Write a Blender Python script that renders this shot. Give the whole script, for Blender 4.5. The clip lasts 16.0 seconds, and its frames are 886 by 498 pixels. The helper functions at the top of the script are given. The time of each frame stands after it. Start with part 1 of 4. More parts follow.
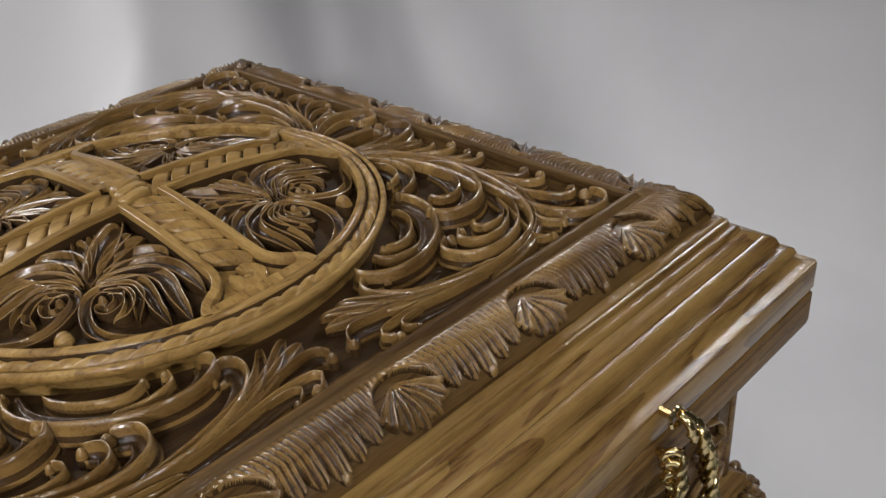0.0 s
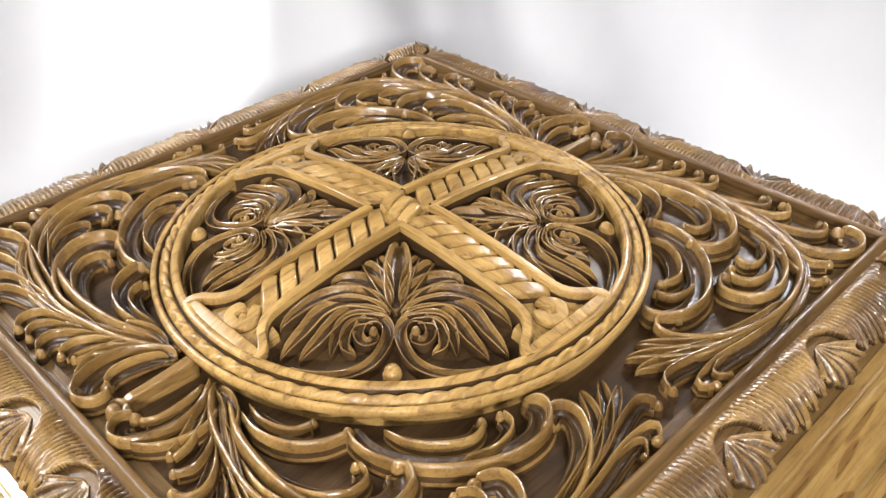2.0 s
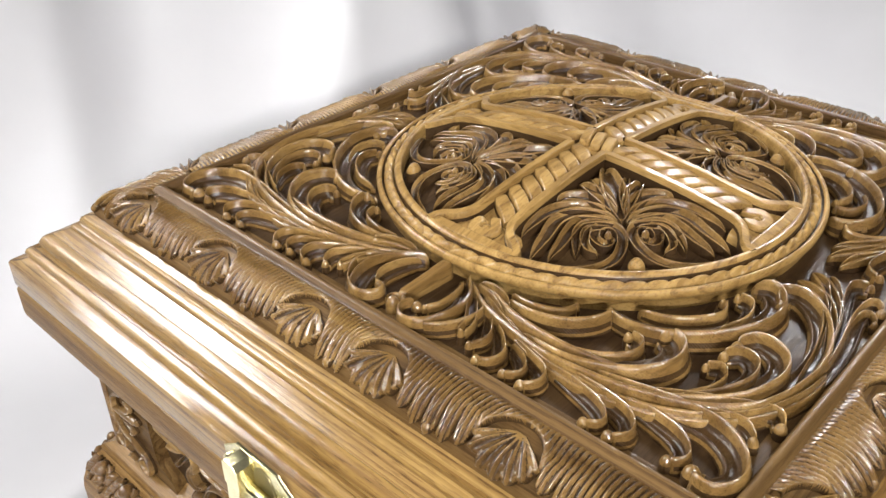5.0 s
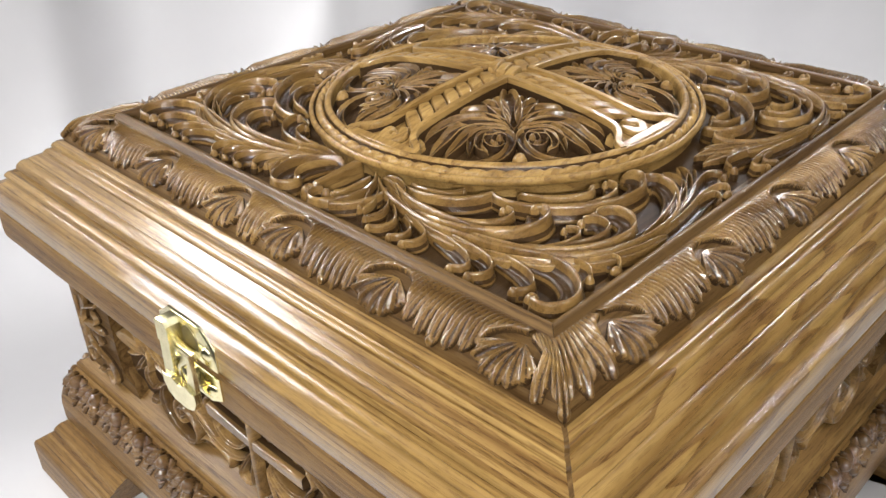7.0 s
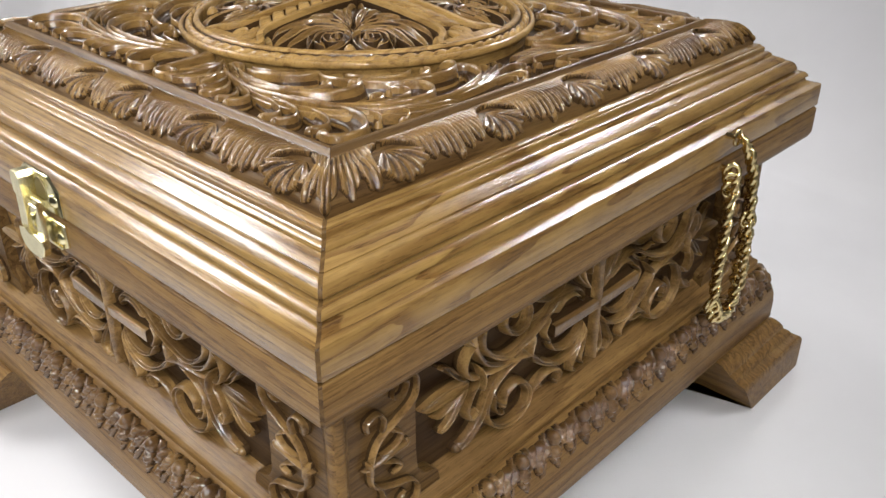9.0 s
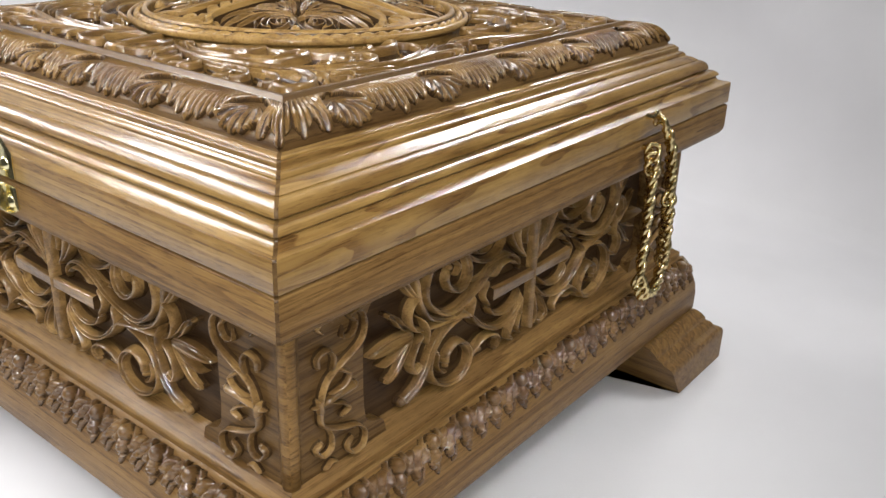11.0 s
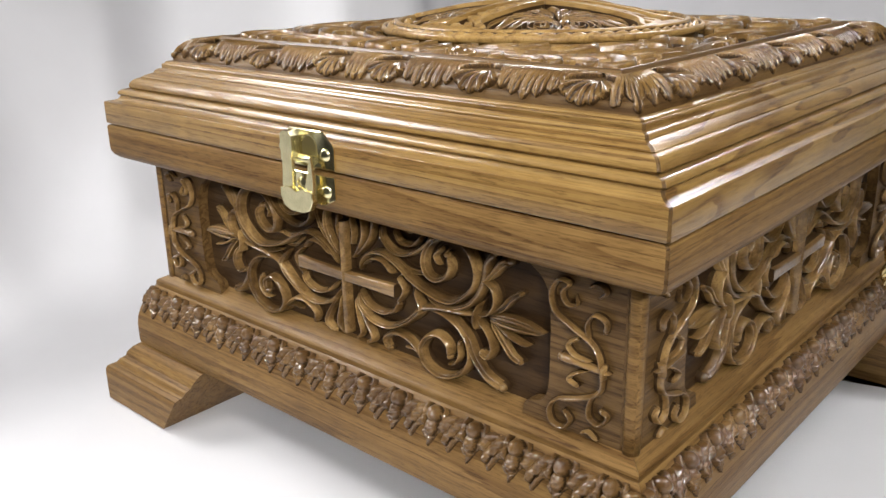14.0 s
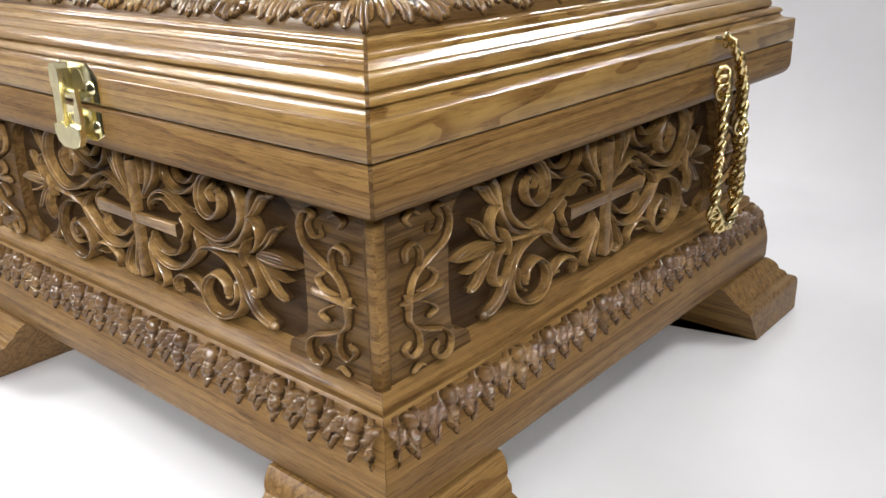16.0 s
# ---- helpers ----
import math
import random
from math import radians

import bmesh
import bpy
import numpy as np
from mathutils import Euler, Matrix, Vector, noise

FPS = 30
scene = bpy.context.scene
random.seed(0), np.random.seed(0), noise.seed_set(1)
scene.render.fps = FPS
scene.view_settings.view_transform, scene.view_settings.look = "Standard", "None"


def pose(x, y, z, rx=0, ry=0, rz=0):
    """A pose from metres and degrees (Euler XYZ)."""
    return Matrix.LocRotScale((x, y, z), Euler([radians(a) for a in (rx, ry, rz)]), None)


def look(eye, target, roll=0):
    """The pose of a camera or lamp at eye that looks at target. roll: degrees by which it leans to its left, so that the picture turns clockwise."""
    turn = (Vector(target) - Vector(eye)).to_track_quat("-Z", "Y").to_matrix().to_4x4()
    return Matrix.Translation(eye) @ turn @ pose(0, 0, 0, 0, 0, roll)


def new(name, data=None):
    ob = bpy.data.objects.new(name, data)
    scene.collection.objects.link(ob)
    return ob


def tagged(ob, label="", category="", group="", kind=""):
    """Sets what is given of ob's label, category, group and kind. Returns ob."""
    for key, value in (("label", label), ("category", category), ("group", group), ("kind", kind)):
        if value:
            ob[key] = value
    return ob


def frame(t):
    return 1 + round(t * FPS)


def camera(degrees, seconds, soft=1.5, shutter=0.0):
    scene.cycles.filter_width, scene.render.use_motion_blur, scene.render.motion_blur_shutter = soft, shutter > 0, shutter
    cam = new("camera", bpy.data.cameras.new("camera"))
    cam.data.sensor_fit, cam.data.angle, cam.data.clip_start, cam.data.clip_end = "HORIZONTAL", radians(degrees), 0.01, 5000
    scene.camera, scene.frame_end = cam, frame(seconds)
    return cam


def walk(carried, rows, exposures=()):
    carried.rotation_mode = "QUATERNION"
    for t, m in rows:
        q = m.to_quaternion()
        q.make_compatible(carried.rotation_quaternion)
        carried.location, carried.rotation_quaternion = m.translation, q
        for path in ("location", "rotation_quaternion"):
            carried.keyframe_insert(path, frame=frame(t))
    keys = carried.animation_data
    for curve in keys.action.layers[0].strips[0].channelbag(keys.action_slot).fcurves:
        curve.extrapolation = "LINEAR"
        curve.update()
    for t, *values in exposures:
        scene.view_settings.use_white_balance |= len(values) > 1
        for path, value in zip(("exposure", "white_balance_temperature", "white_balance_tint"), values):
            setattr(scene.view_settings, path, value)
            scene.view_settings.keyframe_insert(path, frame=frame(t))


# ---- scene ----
cam = camera(53.2, 16.0)
PATH = [
    (0, (-0.106, -0.258, 0.337), (1.074, 1.001, -0.674), -5.1),
    (0.5, (-0.116, -0.253, 0.344), (1.045, 0.976, -0.725), -4.7),
    (1, (-0.133, -0.236, 0.347), (1.018, 0.965, -0.764), -3.2),
    (1.5, (-0.144, -0.213, 0.362), (1.001, 0.96, -0.785), -1.8),
    (2, (-0.161, -0.185, 0.372), (0.978, 0.987, -0.782), -1.3),
    (2.5, (-0.17, -0.169, 0.37), (0.966, 0.999, -0.789), -1.0),
    (3, (-0.191, -0.144, 0.366), (0.962, 1.012, -0.789), -0.1),
    (3.5, (-0.21, -0.131, 0.361), (0.984, 0.996, -0.78), 0.9),
    (4, (-0.226, -0.132, 0.358), (0.992, 0.991, -0.762), 0.7),
    (4.2, (-0.233, -0.136, 0.359), (0.987, 0.991, -0.755), 0.4),
    (6.3, (-0.27, -0.205, 0.35), (0.964, 0.987, -0.679), -1.7),
    (6.5, (-0.271, -0.212, 0.348), (0.956, 0.984, -0.684), -1.7),
    (7, (-0.27, -0.229, 0.34), (0.95, 0.983, -0.681), -1.7),
    (7.5, (-0.268, -0.25, 0.327), (0.963, 0.966, -0.676), -1.8),
    (8, (-0.273, -0.266, 0.32), (0.978, 0.942, -0.669), -1.3),
    (8.5, (-0.277, -0.29, 0.31), (0.993, 0.911, -0.662), -0.6),
    (9, (-0.277, -0.315, 0.303), (1.01, 0.895, -0.637), 0.3),
    (9.2, (-0.278, -0.319, 0.299), (1.022, 0.882, -0.632), 0.7),
    (11.3, (-0.321, -0.334, 0.27), (1.133, 0.809, -0.49), 1.5),
    (11.5, (-0.333, -0.328, 0.269), (1.12, 0.833, -0.468), 1.5),
    (12, (-0.352, -0.313, 0.267), (1.081, 0.892, -0.435), 1.8),
    (12.5, (-0.369, -0.293, 0.264), (1.04, 0.953, -0.415), 1.5),
    (13, (-0.378, -0.279, 0.261), (1.018, 0.997, -0.389), 0.4),
    (13.5, (-0.381, -0.265, 0.251), (1.033, 0.996, -0.391), -0.7),
    (14, (-0.387, -0.273, 0.244), (1.028, 0.982, -0.406), -1.1),
    (14.5, (-0.38, -0.294, 0.239), (1.006, 0.98, -0.434), -1.9),
    (15, (-0.359, -0.314, 0.235), (1.016, 0.962, -0.458), -2.0),
    (15.5, (-0.342, -0.324, 0.23), (1.053, 0.93, -0.463), -1.3),
    (16, (-0.329, -0.334, 0.225), (1.082, 0.896, -0.478), -1.2),
]
EXPOSURES = [(0.0, -0.8), (0.5, -0.24), (1.0, -0.02), (1.5, 0.58), (2.0, 0.52), (2.5, 0.44), (3.0, 0.3), (4.0, 0.22), (6.5, 0.0), (7.0, -0.04), (9.0, -0.12), (11.5, -0.04), (12.0, 0.04), (12.5, -0.2), (13.0, -0.34), (13.5, -0.2), (14.0, -0.06), (14.5, -0.08), (15.0, -0.14), (15.5, 0.08), (16.0, 0.12)]
walk(cam, [(t, look(eye, target, roll)) for t, eye, target, roll in PATH], EXPOSURES)

# ---- light ----
world = bpy.data.worlds.new("room_air")
scene.world = world
world.use_nodes = True
world.node_tree.nodes["Background"].inputs[0].default_value = (0.9, 0.95, 1.0, 1)
world.node_tree.nodes["Background"].inputs[1].default_value = 0.02


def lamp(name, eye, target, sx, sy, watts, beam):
    """An unseen strip light, its spread narrowed to so many degrees."""
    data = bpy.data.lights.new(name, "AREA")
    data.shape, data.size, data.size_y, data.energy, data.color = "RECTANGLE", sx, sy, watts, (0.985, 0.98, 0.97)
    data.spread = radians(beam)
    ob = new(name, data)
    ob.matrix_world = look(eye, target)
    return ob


# Fill added above the front; no such fixture is known.
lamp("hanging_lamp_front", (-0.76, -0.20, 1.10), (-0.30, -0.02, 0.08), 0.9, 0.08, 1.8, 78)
# Unseen source, placed by the streaks on the latch-side mouldings.
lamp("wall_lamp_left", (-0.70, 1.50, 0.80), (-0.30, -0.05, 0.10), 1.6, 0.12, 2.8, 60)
# Low fill added for the upright faces, not a known fixture.
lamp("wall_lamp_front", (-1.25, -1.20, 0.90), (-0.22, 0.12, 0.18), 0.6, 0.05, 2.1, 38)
# Fill added to brighten the side to the latch's right.
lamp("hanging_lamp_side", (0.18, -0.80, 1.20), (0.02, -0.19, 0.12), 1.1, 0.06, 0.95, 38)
# Unseen source, placed by the streaks beside the near mitre.
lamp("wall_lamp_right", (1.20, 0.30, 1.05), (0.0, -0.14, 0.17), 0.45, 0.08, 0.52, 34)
# Unseen source behind, also placed by the latch-side streaks.
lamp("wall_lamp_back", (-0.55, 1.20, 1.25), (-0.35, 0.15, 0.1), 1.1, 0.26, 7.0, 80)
# Fill added to brighten the cloth behind.
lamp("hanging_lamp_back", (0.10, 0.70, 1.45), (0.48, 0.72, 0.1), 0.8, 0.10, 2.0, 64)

# ---- materials ----


def material(name, rough=0.4, metal=0.0, coat=0.0):
    mat = bpy.data.materials.new(name)
    mat.use_nodes = True
    tree = mat.node_tree
    bsdf = tree.nodes["Principled BSDF"]
    bsdf.inputs["Roughness"].default_value = rough
    bsdf.inputs["Metallic"].default_value = metal
    bsdf.inputs["Coat Weight"].default_value = coat
    bsdf.inputs["Coat Roughness"].default_value = 0.09
    return mat, tree, bsdf


def node(tree, kind, **values):
    n = tree.nodes.new(kind)
    for key, value in values.items():
        n.inputs[key.replace("_", " ")].default_value = value
    return n


def ramp(tree, source, stops):
    r = tree.nodes.new("ShaderNodeValToRGB")
    el = r.color_ramp.elements
    while len(el) < len(stops):
        el.new(0.5)
    for e, (at, colour) in zip(el, stops):
        e.position, e.color = at, (*colour, 1)
    tree.links.new(source, r.inputs[0])
    return r.outputs[0]


def mixed(tree, factor, a, b, blend="MIX"):
    m = tree.nodes.new("ShaderNodeMix")
    m.data_type, m.blend_type = "RGBA", blend
    for value, slot in ((factor, 0), (a, 6), (b, 7)):
        if isinstance(value, (int, float)):
            m.inputs[slot].default_value = value
        elif isinstance(value, tuple):
            m.inputs[slot].default_value = (*value, 1)
        else:
            tree.links.new(value, m.inputs[slot])
    return m.outputs[2]


def oak(name, dark, mid, light, rough=0.36, coat=0.5, figure=0.5, tooling=0.0, along=(9, 120, 120), wear=0.5, rings=(6, 60, 60), count=6.0):
    """Stained and varnished oak: growth rings cut at a slant, streaks along local x, pores, fine cutter lines."""
    mat, tree, bsdf = material(name, rough, 0.0, coat)
    dark, mid, light = (tuple(c * k for c, k in zip(rgb, (1.045, 0.995, 0.93))) for rgb in (dark, mid, light))
    link = tree.links.new
    coord = tree.nodes.new("ShaderNodeTexCoord")
    info = tree.nodes.new("ShaderNodeObjectInfo")
    shift = tree.nodes.new("ShaderNodeVectorMath")
    shift.operation = "MULTIPLY_ADD"
    link(info.outputs["Random"], shift.inputs[0])
    shift.inputs[1].default_value = (0.7, 0.3, 0.9)
    link(coord.outputs["Object"], shift.inputs[2])

    def at(scale):
        m = tree.nodes.new("ShaderNodeMapping")
        m.inputs["Scale"].default_value = scale
        link(shift.outputs[0], m.inputs["Vector"])
        return m.outputs[0]

    def sum_of(operation, a, b):
        m = tree.nodes.new("ShaderNodeMath")
        m.operation = operation
        for slot, value in enumerate((a, b)):
            if isinstance(value, (int, float)):
                m.inputs[slot].default_value = value
            else:
                link(value, m.inputs[slot])
        return m.outputs[0]

    streak = node(tree, "ShaderNodeTexNoise", Scale=1.0, Detail=5.0, Roughness=0.55, Distortion=0.2)
    link(at(along), streak.inputs["Vector"])
    base = ramp(tree, streak.outputs[0], [(0.28, dark), (0.50, mid), (0.72, light)])
    # growth rings: level lines of a slow field drawn out along the board, each dark on one edge and fading into the next
    field = node(tree, "ShaderNodeTexNoise", Scale=1.0, Detail=2.0, Roughness=0.35, Distortion=0.35)
    link(at(rings), field.inputs["Vector"])
    turn = sum_of("FRACT", sum_of("MULTIPLY", field.outputs[0], count), 0.0)
    late = ramp(tree, turn, [(0.0, (0, 0, 0)), (0.03, (0.95, 0.95, 0.95)), (0.15, (0.9, 0.9, 0.9)), (0.32, (0.32, 0.32, 0.32)), (0.65, (0, 0, 0))])
    base = mixed(tree, sum_of("MULTIPLY", late, figure), base, tuple(c * k for c, k in zip(dark, (0.56, 0.46, 0.38))))
    fine = node(tree, "ShaderNodeTexNoise", Scale=1.0, Detail=4.0, Roughness=0.6)
    link(at((along[0] * 3.0, along[1] * 4.5, along[2] * 4.5)), fine.inputs["Vector"])
    base = mixed(tree, wear * 0.6, base, ramp(tree, fine.outputs[0], [(0.36, (0.55, 0.48, 0.40)), (0.48, (1, 1, 1))]), "MULTIPLY")
    # short open pores, most of them in the dark edge of each ring
    pore = node(tree, "ShaderNodeTexNoise", Scale=1.0, Detail=2.0, Roughness=0.6)
    link(at((110, 1500, 1500)), pore.inputs["Vector"])
    pores = ramp(tree, pore.outputs[0], [(0.38, (0.30, 0.23, 0.18)), (0.47, (1, 1, 1))])
    base = mixed(tree, sum_of("MINIMUM", sum_of("ADD", sum_of("MULTIPLY", late, 0.5 * figure), 0.6 * wear), 1.0), base, pores, "MULTIPLY")
    blot = node(tree, "ShaderNodeTexNoise", Scale=46.0, Detail=4.0, Roughness=0.6)
    link(shift.outputs[0], blot.inputs["Vector"])
    base = mixed(tree, 0.4, base, ramp(tree, blot.outputs[0], [(0.3, (0.55, 0.48, 0.42)), (0.65, (1.1, 1.08, 1.02))]), "MULTIPLY")
    link(base, bsdf.inputs["Base Color"])
    bsdf.inputs["Specular IOR Level"].default_value = 0.12
    gloss = node(tree, "ShaderNodeMapRange", From_Min=0.3, From_Max=0.7, To_Min=0.04 + 0.2 * tooling, To_Max=0.11 + 0.2 * tooling)
    link(blot.outputs[0], gloss.inputs[0])
    link(gloss.outputs[0], bsdf.inputs["Coat Roughness"])
    bump = node(tree, "ShaderNodeBump", Strength=0.5, Distance=0.00026)
    link(fine.outputs[0], bump.inputs["Height"])
    last = bump
    if tooling:
        # the cutter's parallel passes, and facets where it turned
        cuts = node(tree, "ShaderNodeTexWave", Scale=1.0, Distortion=0.6, Detail=1.0)
        cuts.bands_direction = "DIAGONAL"
        link(at((40, 900, 900)), cuts.inputs["Vector"])
        last = node(tree, "ShaderNodeBump", Strength=tooling, Distance=0.0003)
        link(cuts.outputs[0], last.inputs["Height"])
        link(bump.outputs[0], last.inputs["Normal"])
        cells = node(tree, "ShaderNodeTexNoise", Scale=1.0, Detail=3.0, Roughness=0.55)
        link(at((260, 260, 260)), cells.inputs["Vector"])
        facet = node(tree, "ShaderNodeBump", Strength=min(1.0, tooling * 3.0), Distance=0.0014)
        link(cells.outputs[0], facet.inputs["Height"])
        link(last.outputs[0], facet.inputs["Normal"])
        last = facet
    link(last.outputs[0], bsdf.inputs["Normal"])
    if coat:
        link(last.outputs[0], bsdf.inputs["Coat Normal"])
    return mat


RAIL = oak("oak_rail", (0.20, 0.124, 0.042), (0.25, 0.160, 0.056), (0.295, 0.198, 0.073), 0.34, 0.85, 0.7, 0.0, (5, 420, 420), 0.6, (1.3, 130, 130), 6.0)
FLATSAWN = oak("oak_rail_flatsawn", (0.215, 0.133, 0.046), (0.25, 0.160, 0.056), (0.285, 0.190, 0.069), 0.34, 0.75, 0.8, 0.0, (9, 360, 360), 0.4, (13, 84, 84), 4.6)
BROWN = oak("oak_rail_brown", (0.13, 0.076, 0.027), (0.175, 0.106, 0.039), (0.22, 0.139, 0.053), 0.40, 0.10, 0.6, 0.0, (6, 360, 360), 0.6, (3, 110, 110), 6.0)
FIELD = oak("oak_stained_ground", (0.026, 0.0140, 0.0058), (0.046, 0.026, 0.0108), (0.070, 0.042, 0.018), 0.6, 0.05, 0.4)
LEAF = oak("oak_carved", (0.09, 0.050, 0.016), (0.19, 0.116, 0.040), (0.31, 0.203, 0.077), 0.34, 1.0, 0.3, 0.10, (12, 80, 80), 0.5)
SIDELEAF = oak("oak_carved_brown", (0.055, 0.030, 0.011), (0.16, 0.097, 0.036), (0.34, 0.221, 0.090), 0.30, 1.0, 0.3, 0.08, (14, 90, 90), 0.5)
SHELLWOOD = oak("oak_carved_border", (0.08, 0.044, 0.015), (0.175, 0.107, 0.037), (0.29, 0.190, 0.071), 0.30, 1.0, 0.3, 0.09, (20, 70, 70), 0.5)
BASEWOOD = oak("oak_carved_base", (0.06, 0.031, 0.012), (0.12, 0.069, 0.026), (0.21, 0.131, 0.052), 0.28, 1.0, 0.2, 0.14, (16, 70, 70), 0.5)
PALE = oak("oak_medallion", (0.20, 0.122, 0.040), (0.305, 0.197, 0.070), (0.39, 0.265, 0.104), 0.40, 0.4, 0.45, 0.0, (10, 160, 160), 0.5)
HOLLOWWOOD = oak("oak_glazed_hollow", (0.026, 0.0138, 0.0056), (0.050, 0.028, 0.0115), (0.08, 0.048, 0.020), 0.4, 0.4, 0.2, 0.15, (12, 80, 80), 0.4)
DUSK = oak("oak_smoked", (0.07, 0.040, 0.015), (0.11, 0.066, 0.025), (0.15, 0.093, 0.037), 0.46, 0.15, 0.6, 0.0, (7, 330, 330), 0.5, (3, 110, 110), 6.0)


def metal(name, colour, rough):
    mat, tree, bsdf = material(name, rough, 1.0)
    n = node(tree, "ShaderNodeTexNoise", Scale=260.0, Detail=4.0)
    c = tree.nodes.new("ShaderNodeTexCoord")
    tree.links.new(c.outputs["Object"], n.inputs["Vector"])
    tree.links.new(ramp(tree, n.outputs[0], [(0.3, tuple(v * 0.82 for v in colour)), (0.7, colour)]), bsdf.inputs["Base Color"])
    b = node(tree, "ShaderNodeBump", Strength=0.12, Distance=0.0003)
    tree.links.new(n.outputs[0], b.inputs["Height"])
    tree.links.new(b.outputs[0], bsdf.inputs["Normal"])
    return mat


BRASS = metal("polished_brass", (0.93, 0.85, 0.52), 0.22)
GOLD = metal("gilt_chain_metal", (0.90, 0.72, 0.36), 0.16)


def plain(name, colour, rough, scale, amount, relief=0.0):
    mat, tree, bsdf = material(name, rough)
    c = tree.nodes.new("ShaderNodeTexCoord")
    n = node(tree, "ShaderNodeTexNoise", Scale=scale, Detail=5.0)
    tree.links.new(c.outputs["Object"], n.inputs["Vector"])
    tree.links.new(ramp(tree, n.outputs[0], [(0.3, tuple(v * (1 - amount) for v in colour)), (0.7, colour)]), bsdf.inputs["Base Color"])
    if relief:
        b = node(tree, "ShaderNodeBump", Strength=0.5, Distance=relief)
        w = node(tree, "ShaderNodeTexNoise", Scale=900.0, Detail=2.0)
        tree.links.new(c.outputs["Object"], w.inputs["Vector"])
        tree.links.new(w.outputs[0], b.inputs["Height"])
        tree.links.new(b.outputs[0], bsdf.inputs["Normal"])
    return mat


CLOTH = plain("white_cotton", (0.612, 0.604, 0.620), 0.85, 14.0, 0.05, 0.00008)
PAINT = plain("wall_paint", (0.34, 0.34, 0.35), 0.8, 3.0, 0.08)
BOARD = plain("floor_boards", (0.28, 0.2, 0.13), 0.5, 6.0, 0.4)

# ---- mesh tools ----


class HollowFace(tuple):
    """A face in a carved hollow, which gets the darker oak."""


def mesh_of(name, verts, faces, mat, sharp=None):
    """One mesh, smooth but for edges sharper than so many degrees."""
    me = bpy.data.meshes.new(name)
    me.from_pydata([tuple(float(c) for c in v) for v in verts], [], faces)
    me.materials.append(mat)
    me.polygons.foreach_set("use_smooth", [True] * len(me.polygons))
    if sharp:
        me.set_sharp_from_angle(angle=radians(sharp))
    me.update()
    return me


def carve(name, piece, put, mat, sharp=None):
    """A carved mesh: mat on its tops, the ground's oak on cut walls, dark oak in hollows."""
    verts, faces = piece
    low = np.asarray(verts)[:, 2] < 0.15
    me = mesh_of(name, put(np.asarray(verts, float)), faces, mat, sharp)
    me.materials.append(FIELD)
    me.materials.append(HOLLOWWOOD)
    me.polygons.foreach_set("material_index", [1 if any(low[i] for i in f) else 2 if isinstance(f, HollowFace) else 0 for f in faces])
    return me


def part(name, me, parent, label="", m=None):
    ob = new(name, me)
    ob.parent = parent
    if m is not None:
        ob.matrix_basis = m
    if label:
        ob["label"] = label
    return ob


def spline(pts, n):
    """Catmull-Rom through the points, n samples at even steps of length."""
    p = np.array(pts, float)
    p = np.vstack([2 * p[0] - p[1], p, 2 * p[-1] - p[-2]])
    fine = []
    for i in range(1, len(p) - 2):
        t = np.linspace(0, 1, 24, endpoint=False)[:, None]
        a, b, c, d = p[i - 1], p[i], p[i + 1], p[i + 2]
        fine.append(0.5 * (2 * b + (c - a) * t + (2 * a - 5 * b + 4 * c - d) * t ** 2 + (3 * b - a - 3 * c + d) * t ** 3))
    fine = np.vstack(fine + [p[-2][None]])
    s = np.r_[0, np.cumsum(np.linalg.norm(np.diff(fine, axis=0), axis=1))]
    at = np.linspace(0, s[-1], n)
    return np.stack([np.interp(at, s, fine[:, 0]), np.interp(at, s, fine[:, 1])], 1)


GROOVED = ("rimmed", "hollow", "crest", "cord", "gouge")
COLS = np.array([-1, -1, -0.95, -0.86, -0.75, -0.64, -0.52, -0.4, -0.3, -0.2, -0.1, 0, 0.1, 0.2, 0.3, 0.4, 0.52, 0.64, 0.75, 0.86, 0.95, 1, 1])


def across(kind, s):
    a = np.abs(s)
    edge = np.sqrt(np.clip(1 - a ** 4.5, 0, 1))
    if kind == "flat":
        return np.sqrt(np.clip(1 - a ** 12, 0, 1))
    if kind == "round":
        return np.sqrt(np.clip(1 - 0.86 * a * a, 0, 1))
    if kind == "rib":
        return edge * (0.80 - 0.34 * a * a + 0.16 * np.cos(s * 3 * np.pi))
    if kind == "rimmed":
        return edge * (0.42 + 0.58 * np.exp(-((a - 0.78) / 0.2) ** 2))
    if kind == "hollow":
        return edge * (0.36 + 0.64 * a ** 1.6)
    if kind == "flute":
        return edge * (0.62 + 0.16 * a + 0.22 * np.cos(s * 5 * np.pi))
    if kind == "crest":
        soft = np.clip(1 - a ** 3.2, 0, 1) ** 0.6
        return soft * (0.30 + 0.76 * np.exp(-((s - 0.50) / 0.27) ** 2) + 0.34 * np.exp(-((s + 0.74) / 0.15) ** 2))
    if kind == "gouge":
        return np.sqrt(np.clip(1 - a ** 7, 0, 1)) * (0.20 + 0.90 * a ** 3.4)
    if kind == "cord":
        return np.sqrt(np.clip(1 - 0.9 * a * a, 0, 1)) - 0.30 * np.exp(-((s + 0.28) / 0.15) ** 2)
    return edge


def bend(three, t):
    a, b, c = three
    return a * (1 - t) * (1 - 2 * t) + b * 4 * t * (1 - t) + c * t * (2 * t - 1)


